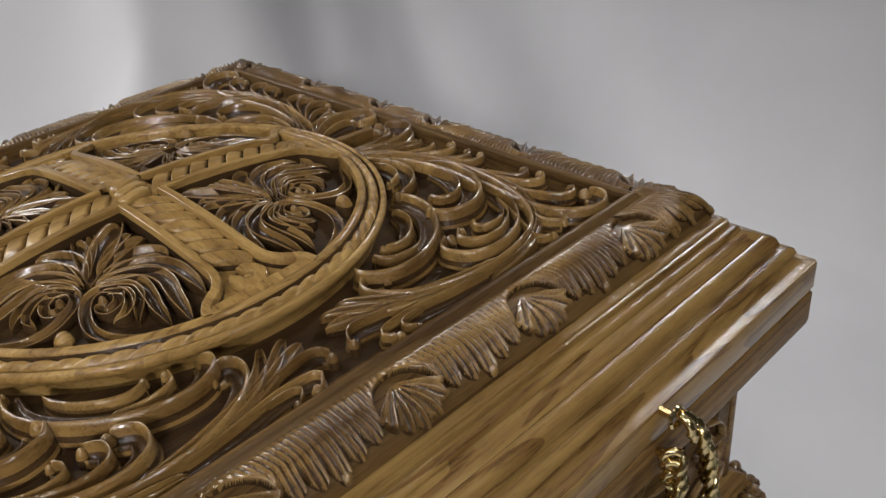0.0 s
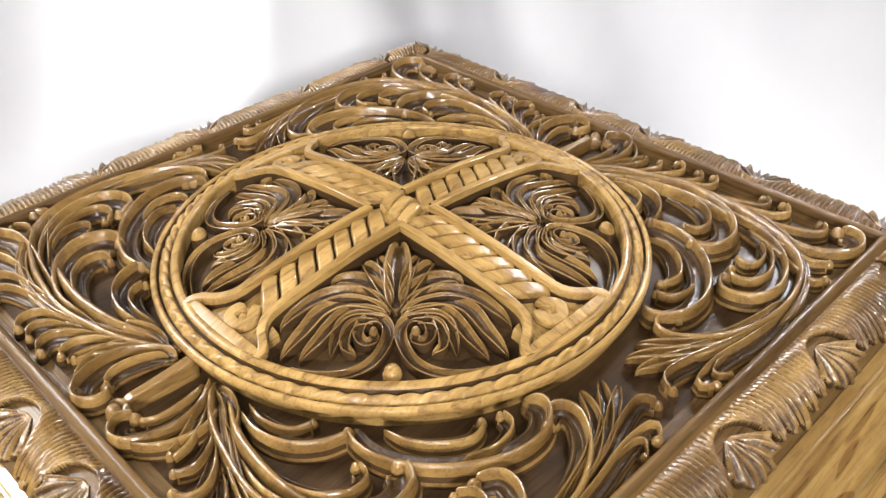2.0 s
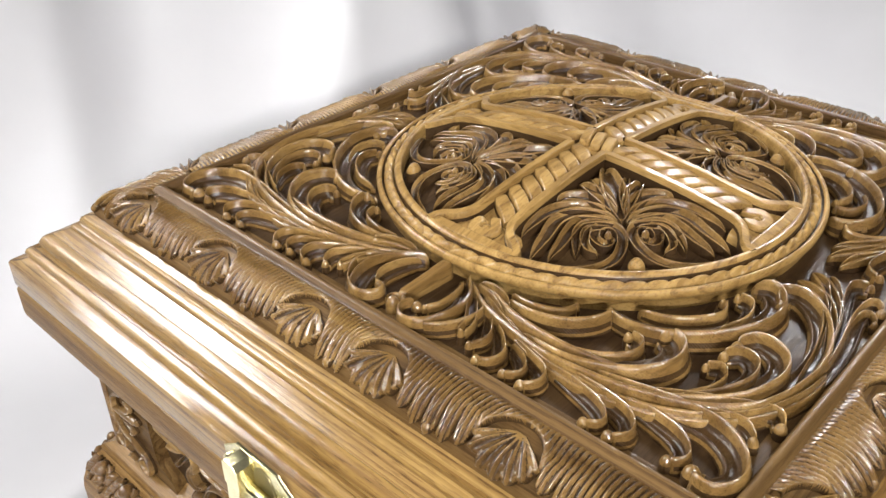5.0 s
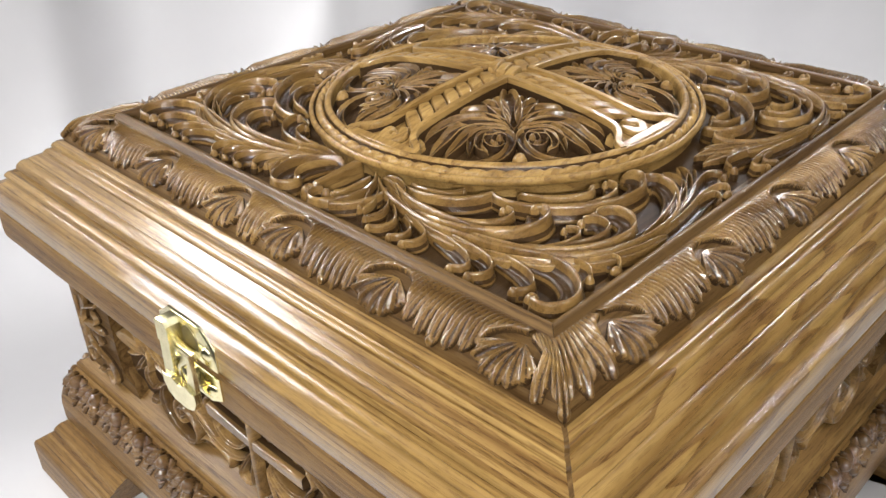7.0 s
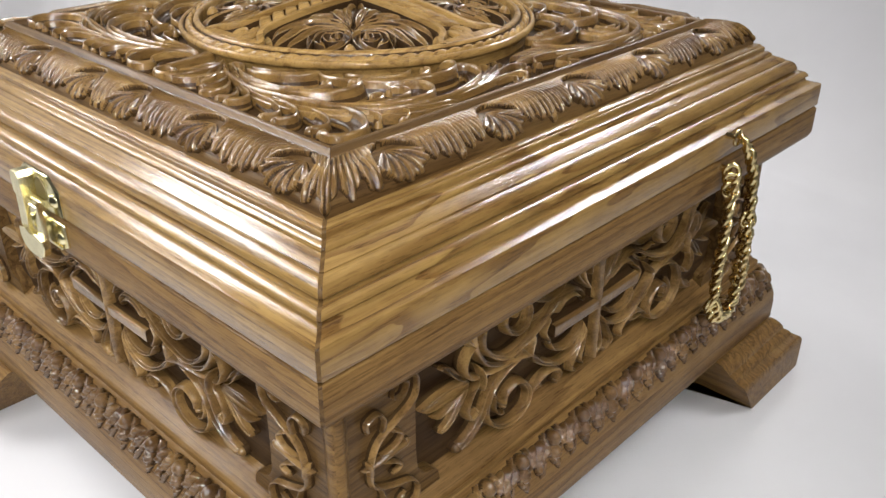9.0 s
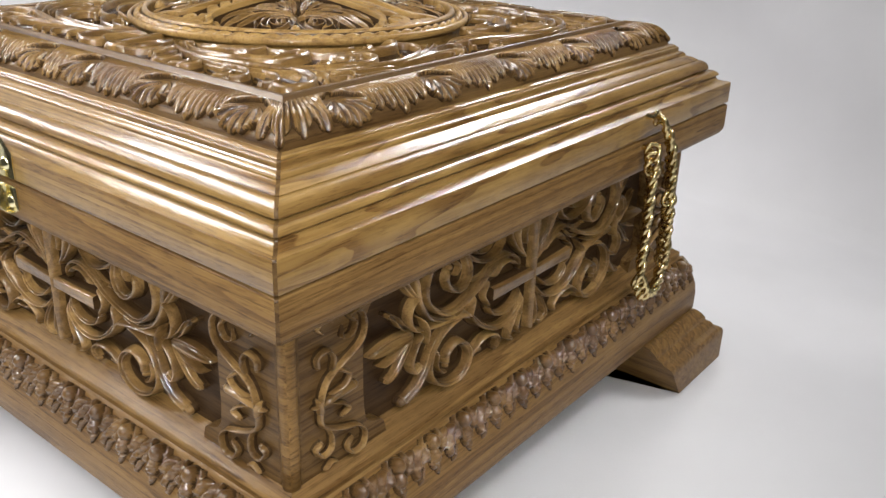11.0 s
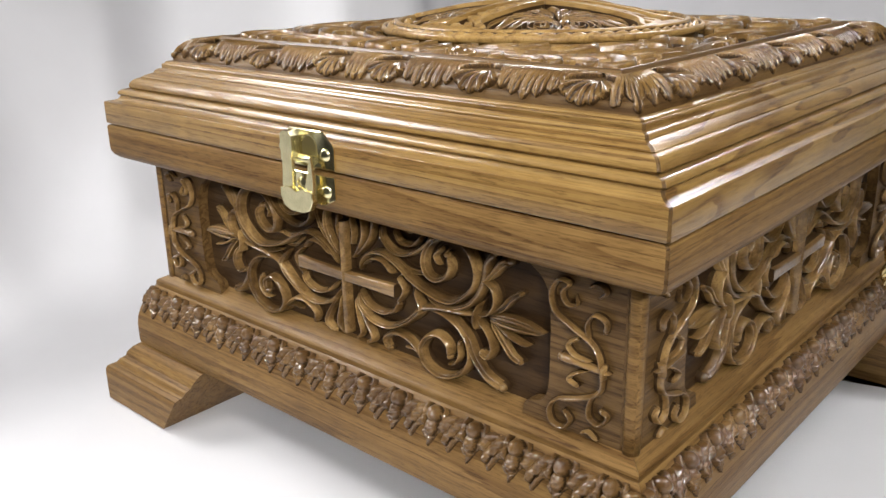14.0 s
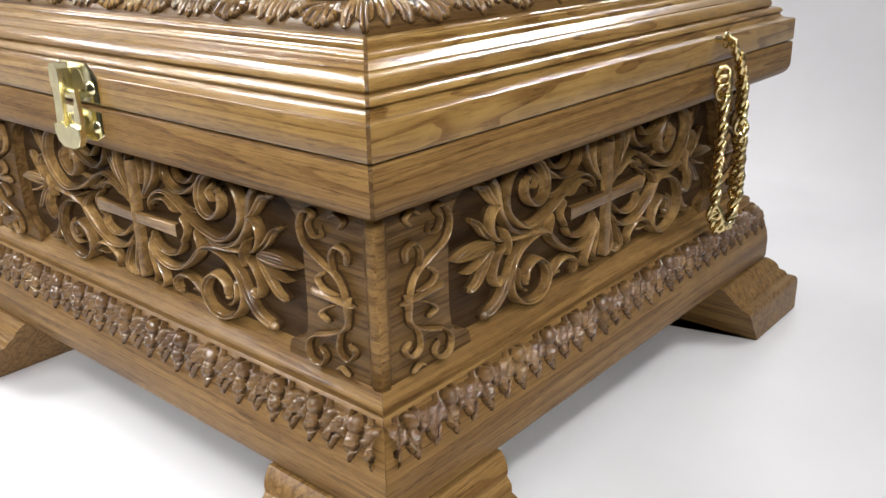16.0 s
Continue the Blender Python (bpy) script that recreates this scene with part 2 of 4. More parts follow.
def stroke(pts, width, height, kind="rib", ball=0.0, ends=(0.12, 0.12), low=-1.0, n=0):
    """A carved leaf or stem along a line, in mm: across, along and up from the ground. Returns vertices and faces."""
    n = n or max(12, 5 * len(pts) + 6)
    line = spline(pts, n)
    t = np.linspace(0, 1, n)
    tang = np.gradient(line, axis=0)
    tang /= np.linalg.norm(tang, axis=1)[:, None] + 1e-9
    norm = np.stack([-tang[:, 1], tang[:, 0]], 1)
    if ball:
        width = (width[0], max(width[1], 1.5 * ball), max(width[2], 1.75 * ball))
        ends = (ends[0], 0.03)
        height = (height[0], height[1], height[2] * 0.9)
    w, h = bend(width, t), bend(height, t)
    for e, d in ((ends[0], t), (ends[1], 1 - t)):
        if e:
            k = np.sqrt(np.clip(1 - (1 - np.clip(d / e, 0, 1)) ** 2, 0.02, 1))
            w, h = w * k, h * (0.35 + 0.65 * k)
    m = len(COLS)
    turned = np.cross(tang[:-1], tang[1:]).sum()
    prof = across(kind, COLS if turned < 0 else -COLS)  # a crest stands on the outer side of its curve
    verts = np.zeros((n, m, 3))
    verts[:, :, :2] = line[:, None] + norm[:, None] * (COLS[None, :, None] * w[:, None, None] * 0.5)
    verts[:, :, 2] = h[:, None] * prof[None]
    verts[:, 0, 2] = verts[:, -1, 2] = low
    verts = verts.reshape(-1, 3)
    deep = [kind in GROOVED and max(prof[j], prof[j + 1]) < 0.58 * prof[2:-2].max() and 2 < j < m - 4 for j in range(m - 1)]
    faces = [(HollowFace if deep[j] and 1 < i < n - 3 else tuple)((i * m + j, i * m + j + 1, (i + 1) * m + j + 1, (i + 1) * m + j)[::-1]) for i in range(n - 1) for j in range(m - 1)]
    faces += [tuple(range(m)), tuple((n - 1) * m + j for j in range(m))[::-1]]
    if ball:
        verts, faces = joined((verts, faces), knob(line[-1], ball * 0.84, h[-4] * 0.84, low))
    return verts, faces


def knob(at, r, top, low=-1.0, ru=0):
    """A rounded boss."""
    verts, faces = [], []
    rings, segs = 6, 12
    for i in range(rings):
        a = i / (rings - 1) * np.pi / 2
        for j in range(segs):
            b = 2 * np.pi * j / segs
            verts.append((at[0] + (ru or r) * np.cos(a * 0.985) * np.cos(b), at[1] + r * np.cos(a * 0.985) * np.sin(b), max(top * 0.3, 0) + (top - max(top * 0.3, 0)) * np.sin(a) if i else low))
    for i in range(rings - 1):
        faces += [(i * segs + j, i * segs + (j + 1) % segs, (i + 1) * segs + (j + 1) % segs, (i + 1) * segs + j) for j in range(segs)]
    faces.append(tuple((rings - 1) * segs + j for j in range(segs)))
    return np.array(verts), faces


def joined(*pieces):
    verts, faces, k = [], [], 0
    for v, f in pieces:
        verts.append(np.asarray(v, float))
        faces += [type(q)(i + k for i in q) for q in f]
        k += len(v)
    return np.vstack(verts), faces


def placed(piece, put):
    return put(piece[0]), piece[1]


def mirrored(piece):
    v, f = piece
    return v * np.array([-1, 1, 1]), [type(q)(q[::-1]) for q in f]


TURNS = [pose(0, 0, 0, 0, 0, a) for a in (0, -90, 180, 90)]  # y- side, x- side with the latch, then the two rear sides


def rail(name, profile, mats, parent, label, cut=0.0001, sharp=28, joint=None):
    """Four mitred rails of one profile (half width, height), each its own mesh object; joint: the dark glue line in the eased mitres."""
    k = len(profile)
    faces = [(i, (i + 1) % k, k + (i + 1) % k, k + i) for i in range(k)]
    faces += [tuple(range(k))[::-1], tuple(range(k, 2 * k))]
    made = []
    for mat in mats:
        verts = [(sx * (y - cut), -y, z) for sx in (-1, 1) for y, z in profile]
        made.append(mesh_of(name, verts, faces, mat, sharp))
    rails = [part(name, made[n % len(made)], parent, label, m) for n, m in enumerate(TURNS)]
    if joint:
        eased = [(y - 0.0001, z) for y, z in profile]
        fill = mesh_of("mitre_joint", [(-(y - 1.1 * cut), -y, z) for y, z in eased] + [(-y, -(y - 1.1 * cut), z) for y, z in eased], [f[::-1] for f in faces], joint, sharp)
        for ob in rails:
            part("mitre_joint", fill, ob)
    return rails


# ---- the casket ----
casket = tagged(new("casket"), "carved and varnished brown oak casket, lid closed, on white cloth", "casket")
Z_FLOOR = 0.1975

# lid: top board with its ground, moulded rails round it
lid_me = mesh_of("lid", [(sx * 0.1175, sy * 0.1175, z) for z in (0.1620, Z_FLOOR) for sx, sy in ((-1, -1), (1, -1), (1, 1), (-1, 1))],
                 [(3, 2, 1, 0), (4, 5, 6, 7), (0, 1, 5, 4), (1, 2, 6, 5), (2, 3, 7, 6), (3, 0, 4, 7)], FIELD, 30)

lid = part("lid", lid_me, casket, "closed lid with carved acanthus field")


def ovolo(y0, z0, y1, z1, n=6):
    """Convex quarter from a level start to an upright end."""
    return [(y0 + (y1 - y0) * math.sin(a), z1 + (z0 - z1) * math.cos(a)) for a in np.linspace(0.12, np.pi / 2, n)]


def cove(y0, z0, y1, z1, n=6):
    """Hollow quarter from an upright start to a level end."""
    return [(y1 + (y0 - y1) * math.cos(a), z0 + (z1 - z0) * math.sin(a)) for a in np.linspace(0, np.pi / 2 - 0.1, n)]


LID = ([(0.125, 0.1906), (0.1360, 0.1906), (0.1367, 0.1903), (0.1370, 0.1899), (0.1370, 0.1896), (0.1378, 0.1895), (0.1381, 0.1890), (0.1381, 0.1874), (0.1386, 0.1870)]
       + ovolo(0.1388, 0.1870, 0.1411, 0.1854, 6) + [(0.1411, 0.1851), (0.1426, 0.1845), (0.1444, 0.1839), (0.1462, 0.1829), (0.1461, 0.1825)]
       + ovolo(0.1466, 0.1824, 0.1507, 0.1781, 8) + [(0.1495, 0.1770), (0.1519, 0.1768)]
       + ovolo(0.1521, 0.1771, 0.1551, 0.1748, 8) + [(0.1539, 0.1738)] + cove(0.1543, 0.1736, 0.1596, 0.1712, 7)
       + [(0.1601, 0.1710), (0.1604, 0.1704), (0.1604, 0.1606), (0.1601, 0.1600), (0.1596, 0.1597), (0.125, 0.1597)])
rail("lid_rail", LID, (FLATSAWN, RAIL), casket, "smooth moulded oak rail with cathedral grain", 0.0009, joint=DUSK)
body_me = mesh_of("body", [(sx * 0.130, sy * 0.130, z) for z in (0.040, 0.1597) for sx, sy in ((-1, -1), (1, -1), (1, 1), (-1, 1))],
                  [(3, 2, 1, 0), (4, 5, 6, 7), (0, 1, 5, 4), (1, 2, 6, 5), (2, 3, 7, 6), (3, 0, 4, 7)], FIELD, 30)
body = part("body", body_me, casket, "square oak body under the lid")
rail("body_rail", [(0.125, 0.1590), (0.1595, 0.1590), (0.1601, 0.1587), (0.1604, 0.1581), (0.1604, 0.1470), (0.1601, 0.1452), (0.1590, 0.1432),
                   (0.1568, 0.1415), (0.1530, 0.1404), (0.1450, 0.1398), (0.125, 0.1398)], (BROWN,), body, "plain oak rail below the lid joint", 0.0009, joint=DUSK)
BASE = [(0.125, 0.0782), (0.1382, 0.0778), (0.1400, 0.0768), (0.1440, 0.0748), (0.1486, 0.0726), (0.1494, 0.0721), (0.1499, 0.0713), (0.1499, 0.0690),
        (0.1507, 0.0684), (0.1530, 0.0655), (0.1552, 0.0612), (0.1572, 0.0560), (0.1586, 0.0510), (0.1592, 0.0460), (0.1592, 0.0362), (0.1588, 0.0350),
        (0.1580, 0.0345), (0.125, 0.0345)]
base_rails = rail("base_rail", BASE, (BROWN,), casket, "rounded oak base rail with a carved leaf row")


# feet
def foot_mesh():
    prof = [(0.100, 0.0342), (0.1600, 0.0342), (0.1622, 0.0326), (0.1640, 0.0306), (0.1652, 0.0287), (0.1655, 0.0270), (0.1668, 0.0262), (0.1683, 0.0252),
            (0.1690, 0.0238), (0.1694, 0.0228), (0.1718, 0.0222), (0.1734, 0.0212), (0.1742, 0.0195), (0.1744, 0.0175), (0.1744, 0.0010), (0.1736, 0.0), (0.100, 0.0)]
    k = len(prof)
    cut = lambda z: 0.120 - 0.022 * (z / 0.0342) ** 0.75
    rows = [[(-cut(z), -y, z) for y, z in prof], [(-y, -y, z) for y, z in prof], [(-y, -cut(z), z) for y, z in prof]]
    verts = [v for r in rows for v in r]
    faces = [(r * k + i, (r + 1) * k + i, (r + 1) * k + (i + 1) % k, r * k + (i + 1) % k) for r in range(2) for i in range(k)]
    faces += [tuple(range(k)), tuple(range(2 * k, 3 * k))[::-1]]
    return mesh_of("foot", verts, faces, BROWN, 28)


FOOT = foot_mesh()
for m in TURNS:
    part("foot", FOOT, casket, "moulded oak bracket foot", m)

# border of the lid: convex band, shells and leaves
ang = np.linspace(np.pi / 2, 0.10, 28)
BY, BZ = 0.1150 + 0.0187 * np.cos(ang), 0.1896 + 0.0102 * np.sin(ang) ** 0.9
BS = np.r_[0, np.cumsum(np.hypot(np.diff(BY), np.diff(BZ)))] * 1000
BAND = float(BS[-1])


def on_band(v):
    """Along the side, up the band and out from it, in mm, to metres on the y- side."""
    b = BAND - v[:, 1]
    y, z = np.interp(b, BS, BY), np.interp(b, BS, BZ)
    dy, dz = np.interp(b + 0.3, BS, BY) - np.interp(b - 0.3, BS, BY), np.interp(b + 0.3, BS, BZ) - np.interp(b - 0.3, BS, BZ)
    ln = np.hypot(dy, dz) + 1e-9
    h = v[:, 2] / 1000
    return np.stack([v[:, 0] / 1000, -(y - h * dz / ln), z + h * dy / ln], 1)


rail("border_band", [(0.108, 0.1890), (0.108, 0.1976), (0.1124, 0.1976), (0.1128, 0.1990), (0.1130, 0.2014), (0.1136, 0.2021), (0.1150, 0.2024), (0.1160, 0.2019), (0.1166, 0.2008)] + [(float(y), float(z)) for y, z in zip(BY, BZ) if y > 0.1172] + [(0.1342, 0.1898), (0.1342, 0.1890)], (DUSK,), lid, "convex carved border of the lid", 0.0001, sharp=50)


def relief(us, vs, height, mask=0.03, cut=0.74):
    """A carved relief over a grid: faces where it stands above the ground, closed down to it at its outline."""
    u, v = np.meshgrid(us, vs, indexing="ij")
    h = height(u, v)
    n, m = h.shape
    on = h > mask
    verts = np.stack([u, v, np.where(on, h, -0.6)], 2).reshape(-1, 3)
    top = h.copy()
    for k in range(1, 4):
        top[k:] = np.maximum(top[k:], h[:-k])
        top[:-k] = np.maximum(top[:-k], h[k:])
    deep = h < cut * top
    faces = [(HollowFace if deep[i, j] and deep[i + 1, j + 1] else tuple)((i * m + j, (i + 1) * m + j, (i + 1) * m + j + 1, i * m + j + 1)) for i in range(n - 1) for j in range(m - 1)
             if on[i, j] or on[i + 1, j] or on[i, j + 1] or on[i + 1, j + 1]]
    return verts, faces


def step(x):
    x = np.clip(x, 0, 1)
    return x * x * (3 - 2 * x)


def shell_height(u, v):
    """A scallop shell: sharp ribs that spread and rise from a dark hollow under the leaf."""
    du, dv = u, 15.6 - v
    phi, rho = np.arctan2(du, dv + 1e-6), np.hypot(du, dv)
    t = phi / radians(58)
    ribs = np.exp(-(np.sin(t * np.pi * 3) / 0.42) ** 2)
    size = (13.4 + 1.5 * np.abs(np.cos(t * np.pi * 3)) ** 0.5) * (1 - 0.10 * t ** 2)
    r = rho / size
    h = 0.2 + (3.3 * step(r * 1.15) ** 0.9) * (0.40 + 0.60 * ribs * step(r * 3)) + 0.5 * np.exp(-((r - 0.92) / 0.05) ** 2)
    return h * step((size - rho) / 0.35) * step((radians(58) - np.abs(phi)) / 0.05) * (dv > 1.2) * (0.55 + 0.45 * step(v / 6))


def leaf_height(u, v, half, n):
    """Fluted acanthus that hangs between two shells whose centres lie half a gap away; n lobes on each side."""
    a = np.abs(u)
    arch = np.hypot((half - a) / 9.6, (v - 7.4) / 9.6) - 1  # opening over the shell
    side = half - 9.6 - 0.34 * np.clip(7.4 - v, 0, 9)  # where the leaf ends beside the shell lower down
    clear = np.where(v > 7.4, arch * 9.5, side - a)
    q = a / np.maximum(half - 7.6 * np.clip((21.5 - v) / 9, 0, 1) ** 0.7, 3.0)
    lobe = np.abs(np.cos(np.pi * n * q)) ** 0.55
    gap = step((13.0 - v) / 8)  # the cuts between the lobes deepen towards the tips
    way = 3 * n * q * (1 + 0.22 * ((v - 3) / 14) ** 2)
    fine = np.abs(np.cos(np.pi * way)) ** 2.2 * step((21.5 - v) / 5) * step(clear / 2.5)
    jitter = np.sin(7.3 * np.floor(n * q + 0.5) + half)
    foot = 0.6 + 1.4 * (1 + jitter) + 4.5 * (1 - lobe) + 0.5 * (1 - np.abs(np.cos(np.pi * way)) ** 0.5) + 1.6 * q ** 2
    near = step(1 - clear / 3.0)
    h = 0.8 + 1.3 * np.exp(-((v - 11) / 6.0) ** 2) + 1.2 * fine + 0.8 * near
    h = h * (1 - 0.92 * gap * (1 - lobe))
    h = np.maximum(h * step((v - foot) / 0.35), 2.7 * np.sqrt(np.clip(1 - (u / 1.7) ** 2 - ((v - 2.6) / 1.7) ** 2, 0, 1)))
    return h * step(clear / 0.4) * (0.25 + 0.75 * step((BAND - v) / 4.5)) * (0.62 + 0.38 * step(v / 7))


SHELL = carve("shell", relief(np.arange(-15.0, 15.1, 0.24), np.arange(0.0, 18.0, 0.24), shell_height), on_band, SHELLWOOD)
LEAFS = {}


def border_leaf(half):
    n = max(1, round(half / 8.4))
    us = np.linspace(-half, half, int(2 * half / 0.24))
    return relief(us, np.arange(0.0, BAND - 1.2, 0.24), lambda u, v: leaf_height(u, v, half, n))


def corner_leaf(c):
    """The leaf that runs from the last shell, at c mm, into the mitre."""
    def height(u, v):
        reach = np.interp(BAND - v, BS, BY) * 1000
        h = leaf_height(u - reach, v, np.maximum(reach - c, 12.5), max(1.5, round((126 - c) / 8.4) - 0.5))
        return np.where(u <= reach + 0.6 * h, h, 0)
    return relief(np.arange(c + 2, 140, 0.24), np.arange(0.0, BAND - 1.2, 0.24), height)


for turn, centres in ((0, (-99, -49.5, 0, 49.5, 99)), (1, (-111, -63, -16.5, 16.5, 63, 111)), (2, (-99, -49.5, 0, 49.5, 99)), (3, (-111, -63, -16.5, 16.5, 63, 111))):
    for c in centres:
        part("shell", SHELL, lid, "", TURNS[turn] @ Matrix.Translation((c / 1000, 0, 0)))
    for a, b in zip(centres, centres[1:]):
        gap = b - a
        if gap not in LEAFS:
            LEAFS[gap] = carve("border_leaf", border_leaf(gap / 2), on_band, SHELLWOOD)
        part("border_leaf", LEAFS[gap], lid, "", TURNS[turn] @ Matrix.Translation(((a + b) / 2000, 0, 0)))
    c = centres[-1]
    if c not in LEAFS:
        corner = corner_leaf(c)
        LEAFS[c] = (carve("corner_leaf", corner, on_band, SHELLWOOD), carve("corner_leaf", mirrored(corner), on_band, SHELLWOOD))
    for me in LEAFS[c]:
        part("corner_leaf", me, lid, "", TURNS[turn])

# acanthus scrolls of the field: one quarter in mm, then mirrored
def on_field(v):
    return v / 1000 + np.array([0, 0, Z_FLOOR])


def leaf(pts, w, h, ball=0.0, kind="crest", ends=(0.12, 0.12), fat=(0.45, 1.0, 0.72)):
    """One carved leaf of the field, w wide and h high at its middle, in all four quarters."""
    piece = stroke(pts, [1.14 * w * f for f in fat], (0.72 * h, h, 1.05 * h), kind, ball, ends, n=7 * len(pts) + 8)
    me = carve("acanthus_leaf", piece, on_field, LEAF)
    for sx, sy in ((-1, -1), (-1, 1), (1, 1), (1, -1)):
        part("acanthus_leaf", me, lid, "", Matrix.Diagonal((sx, sy, 1, 1)))


# main stem that winds from the middle of one side round into the volute of the next
leaf([(80, 10), (88, 23), (92, 36), (94.5, 50), (93.5, 64), (91, 77), (85.5, 91), (77, 100.5), (66, 105), (54, 106.5), (41.5, 105), (30, 99.5), (23, 91.5), (24, 86), (30, 88)], 8.5, 7.0, 2.6, "crest", (0.05, 0.03), (0.8, 1.0, 0.6))
leaf([(83, 16), (90, 30), (97, 46), (99, 62), (96.5, 80), (89, 94), (78, 104), (64, 109.5), (50, 110.5)], 4.6, 5.6, 0, "rib", (0.1, 0.1), (0.7, 1, 0.7))
leaf([(82, 18), (88, 32), (90.5, 48), (90, 62), (87.5, 74)], 3.4, 6.2, 0, "round")
# crescents between the stem and the medallion
leaf([(66, 50), (67.5, 59), (65.5, 67.5), (60, 76), (52, 83), (42, 87.5), (33, 87.5), (27, 83), (28, 77)], 8.0, 7.6, 0, "crest", (0.04, 0.1), (0.7, 1, 0.8))
leaf([(60, 57), (58.5, 65), (53.5, 72), (47, 76), (41, 74.5)], 5.4, 6.4, 1.9)
leaf([(53, 79), (45, 82.5), (37.5, 81), (36, 76.5)], 4.0, 6.6, 1.6)
leaf([(91.5, 38), (93, 52), (90.5, 63), (84.5, 72), (76.5, 76.5), (69.5, 75), (66.5, 70)], 8.4, 7.8, 2.6, "crest", (0.2, 0.05), (0.4, 1, 1))
leaf([(90, 43), (89, 54), (85.5, 62.5), (80, 67), (75, 66.5), (74, 62.5)], 5.0, 6.8, 1.8)
leaf([(90, 76), (86, 86), (78, 95), (70, 99.5), (61, 101), (54, 98), (52, 91.5), (57.5, 87.5)], 7.0, 7.2, 2.6)
leaf([(86, 84), (78, 91.5), (69, 95.5), (62, 94.5), (60, 90), (63.5, 86.5)], 4.8, 6.6, 1.9)
leaf([(84, 85), (78, 89.5), (72, 90.5), (69, 88.5), (70.5, 85)], 3.4, 5.8, 1.5)
leaf([(82, 26), (83, 36), (80.5, 44.5), (75, 50), (68, 52.5)], 6.0, 7.2, 2.2, "crest", (0.05, 0.1), (0.7, 1, 0.8))
leaf([(79, 24), (80, 33), (77.5, 40.5), (72, 43)], 4.4, 6.4, 1.6)
# curls towards the border
leaf([(95, 56), (93, 74), (91, 88), (91, 99), (95.5, 107), (102, 110), (107.5, 107), (107, 101.5)], 7.6, 6.6, 3.0)
leaf([(96, 74), (97.5, 86), (100, 94), (104, 97.5), (107.5, 95)], 5.0, 5.8, 2.1)
leaf([(97, 55), (99, 68), (101.5, 79), (106, 83), (110, 80)], 5.2, 5.8, 2.3)
leaf([(98, 50), (100.5, 62), (103.5, 72), (107, 75.5), (110, 72.5)], 4.6, 5.4, 2.1)
leaf([(96, 38), (99.5, 46), (102.5, 53), (106.5, 54.5), (110, 52)], 4.6, 5.8, 2.1)
leaf([(98, 39), (102.5, 46.5), (106.5, 48.5), (109.5, 45.5)], 4.0, 5.4, 1.8)
leaf([(94, 30), (99, 36), (104, 40), (108, 39.5), (110, 36.5)], 4.6, 5.8, 2.1)
leaf([(91, 25), (97, 30), (102, 32.5), (106.5, 31)], 4.0, 5.6, 1.7)
leaf([(89, 78), (83.5, 91), (78.5, 101), (75.5, 107.5), (79, 110.5)], 4.6, 5.8, 2.3)
leaf([(89, 86), (86.5, 96), (85, 103), (88, 107.5)], 4.4, 5.8, 2.0)
# fan at the middle of the next side
leaf([(62, 106.5), (45, 105.5), (30, 102), (20, 95.5), (13, 85)], 4.2, 6.8, 0, "rimmed", (0.12, 0.25))
leaf([(48, 106.5), (30, 103), (17, 97), (6, 86.5)], 4.2, 6.8, 0, "rimmed", (0.12, 0.25))
leaf([(45, 107), (24, 101.5), (12, 96), (4, 91.5)], 4.0, 6.4, 0, "rimmed", (0.12, 0.25))
leaf([(46, 108), (30, 105.5), (18, 102), (7, 100), (3.6, 104)], 4.4, 6.2, 1.8)
leaf([(70, 106), (54, 110), (38, 109.5), (22, 107), (11.5, 107.5), (14, 111)], 5.0, 5.8, 2.2)
leaf([(30, 107.5), (23, 107.5), (18, 108.5), (20.5, 111.5)], 3.4, 5.2, 1.6)
# double leaf beside the drop
leaf([(82, 8), (89, 14), (96, 17), (103, 16.5), (109, 13.5), (110.5, 9.5), (107.5, 6.5), (104, 8)], 6.4, 7.2, 2.4, "crest", (0.05, 0.1), (0.7, 1, 0.8))
leaf([(86, 19), (93, 22.5), (100, 22), (106, 18.5), (110, 13)], 5.0, 6.0, 1.8)
leaf([(84, 9), (92, 11.5), (99, 12), (103, 10)], 3.6, 6.2, 1.5)
leaf([(86, 14), (94, 21), (100, 25), (104.5, 26)], 3.8, 6.6, 1.5, "rimmed")
leaf([(82, 13), (82.5, 19), (85, 25), (88, 29)], 4.2, 7.0, 0, "rimmed")
DROP = mesh_of("drop", *placed(joined(stroke([(80, 0), (92, 0), (104, 0)], (4.6, 3.6, 3.4), (6.5, 5.5, 5), "flat"), knob((106.4, 0), 2.4, 5.2), stroke([(102, 0), (105, -3.4)], (2.4, 2.8, 2), (3.5, 4.4, 4), "round", 1.4), stroke([(102, 0), (105, 3.4)], (2.4, 2.8, 2), (3.5, 4.4, 4), "round", 1.4)), on_field), LEAF)
for a in (0, 180):
    part("drop", DROP, lid, "", pose(0, 0, 0, 0, 0, a))

# medallion: disc, rope ring, cross, four palmettes
R_OUT, R_IN = 81.5, 73.0
Z_DISC = 0.1993


def on_disc(v):
    r2 = (v[:, 0] ** 2 + v[:, 1] ** 2) / R_OUT ** 2
    return np.stack([v[:, 0], v[:, 1], v[:, 2] + 11.2 * (1 - r2)], 1) / 1000 + np.array([0, 0, Z_DISC])


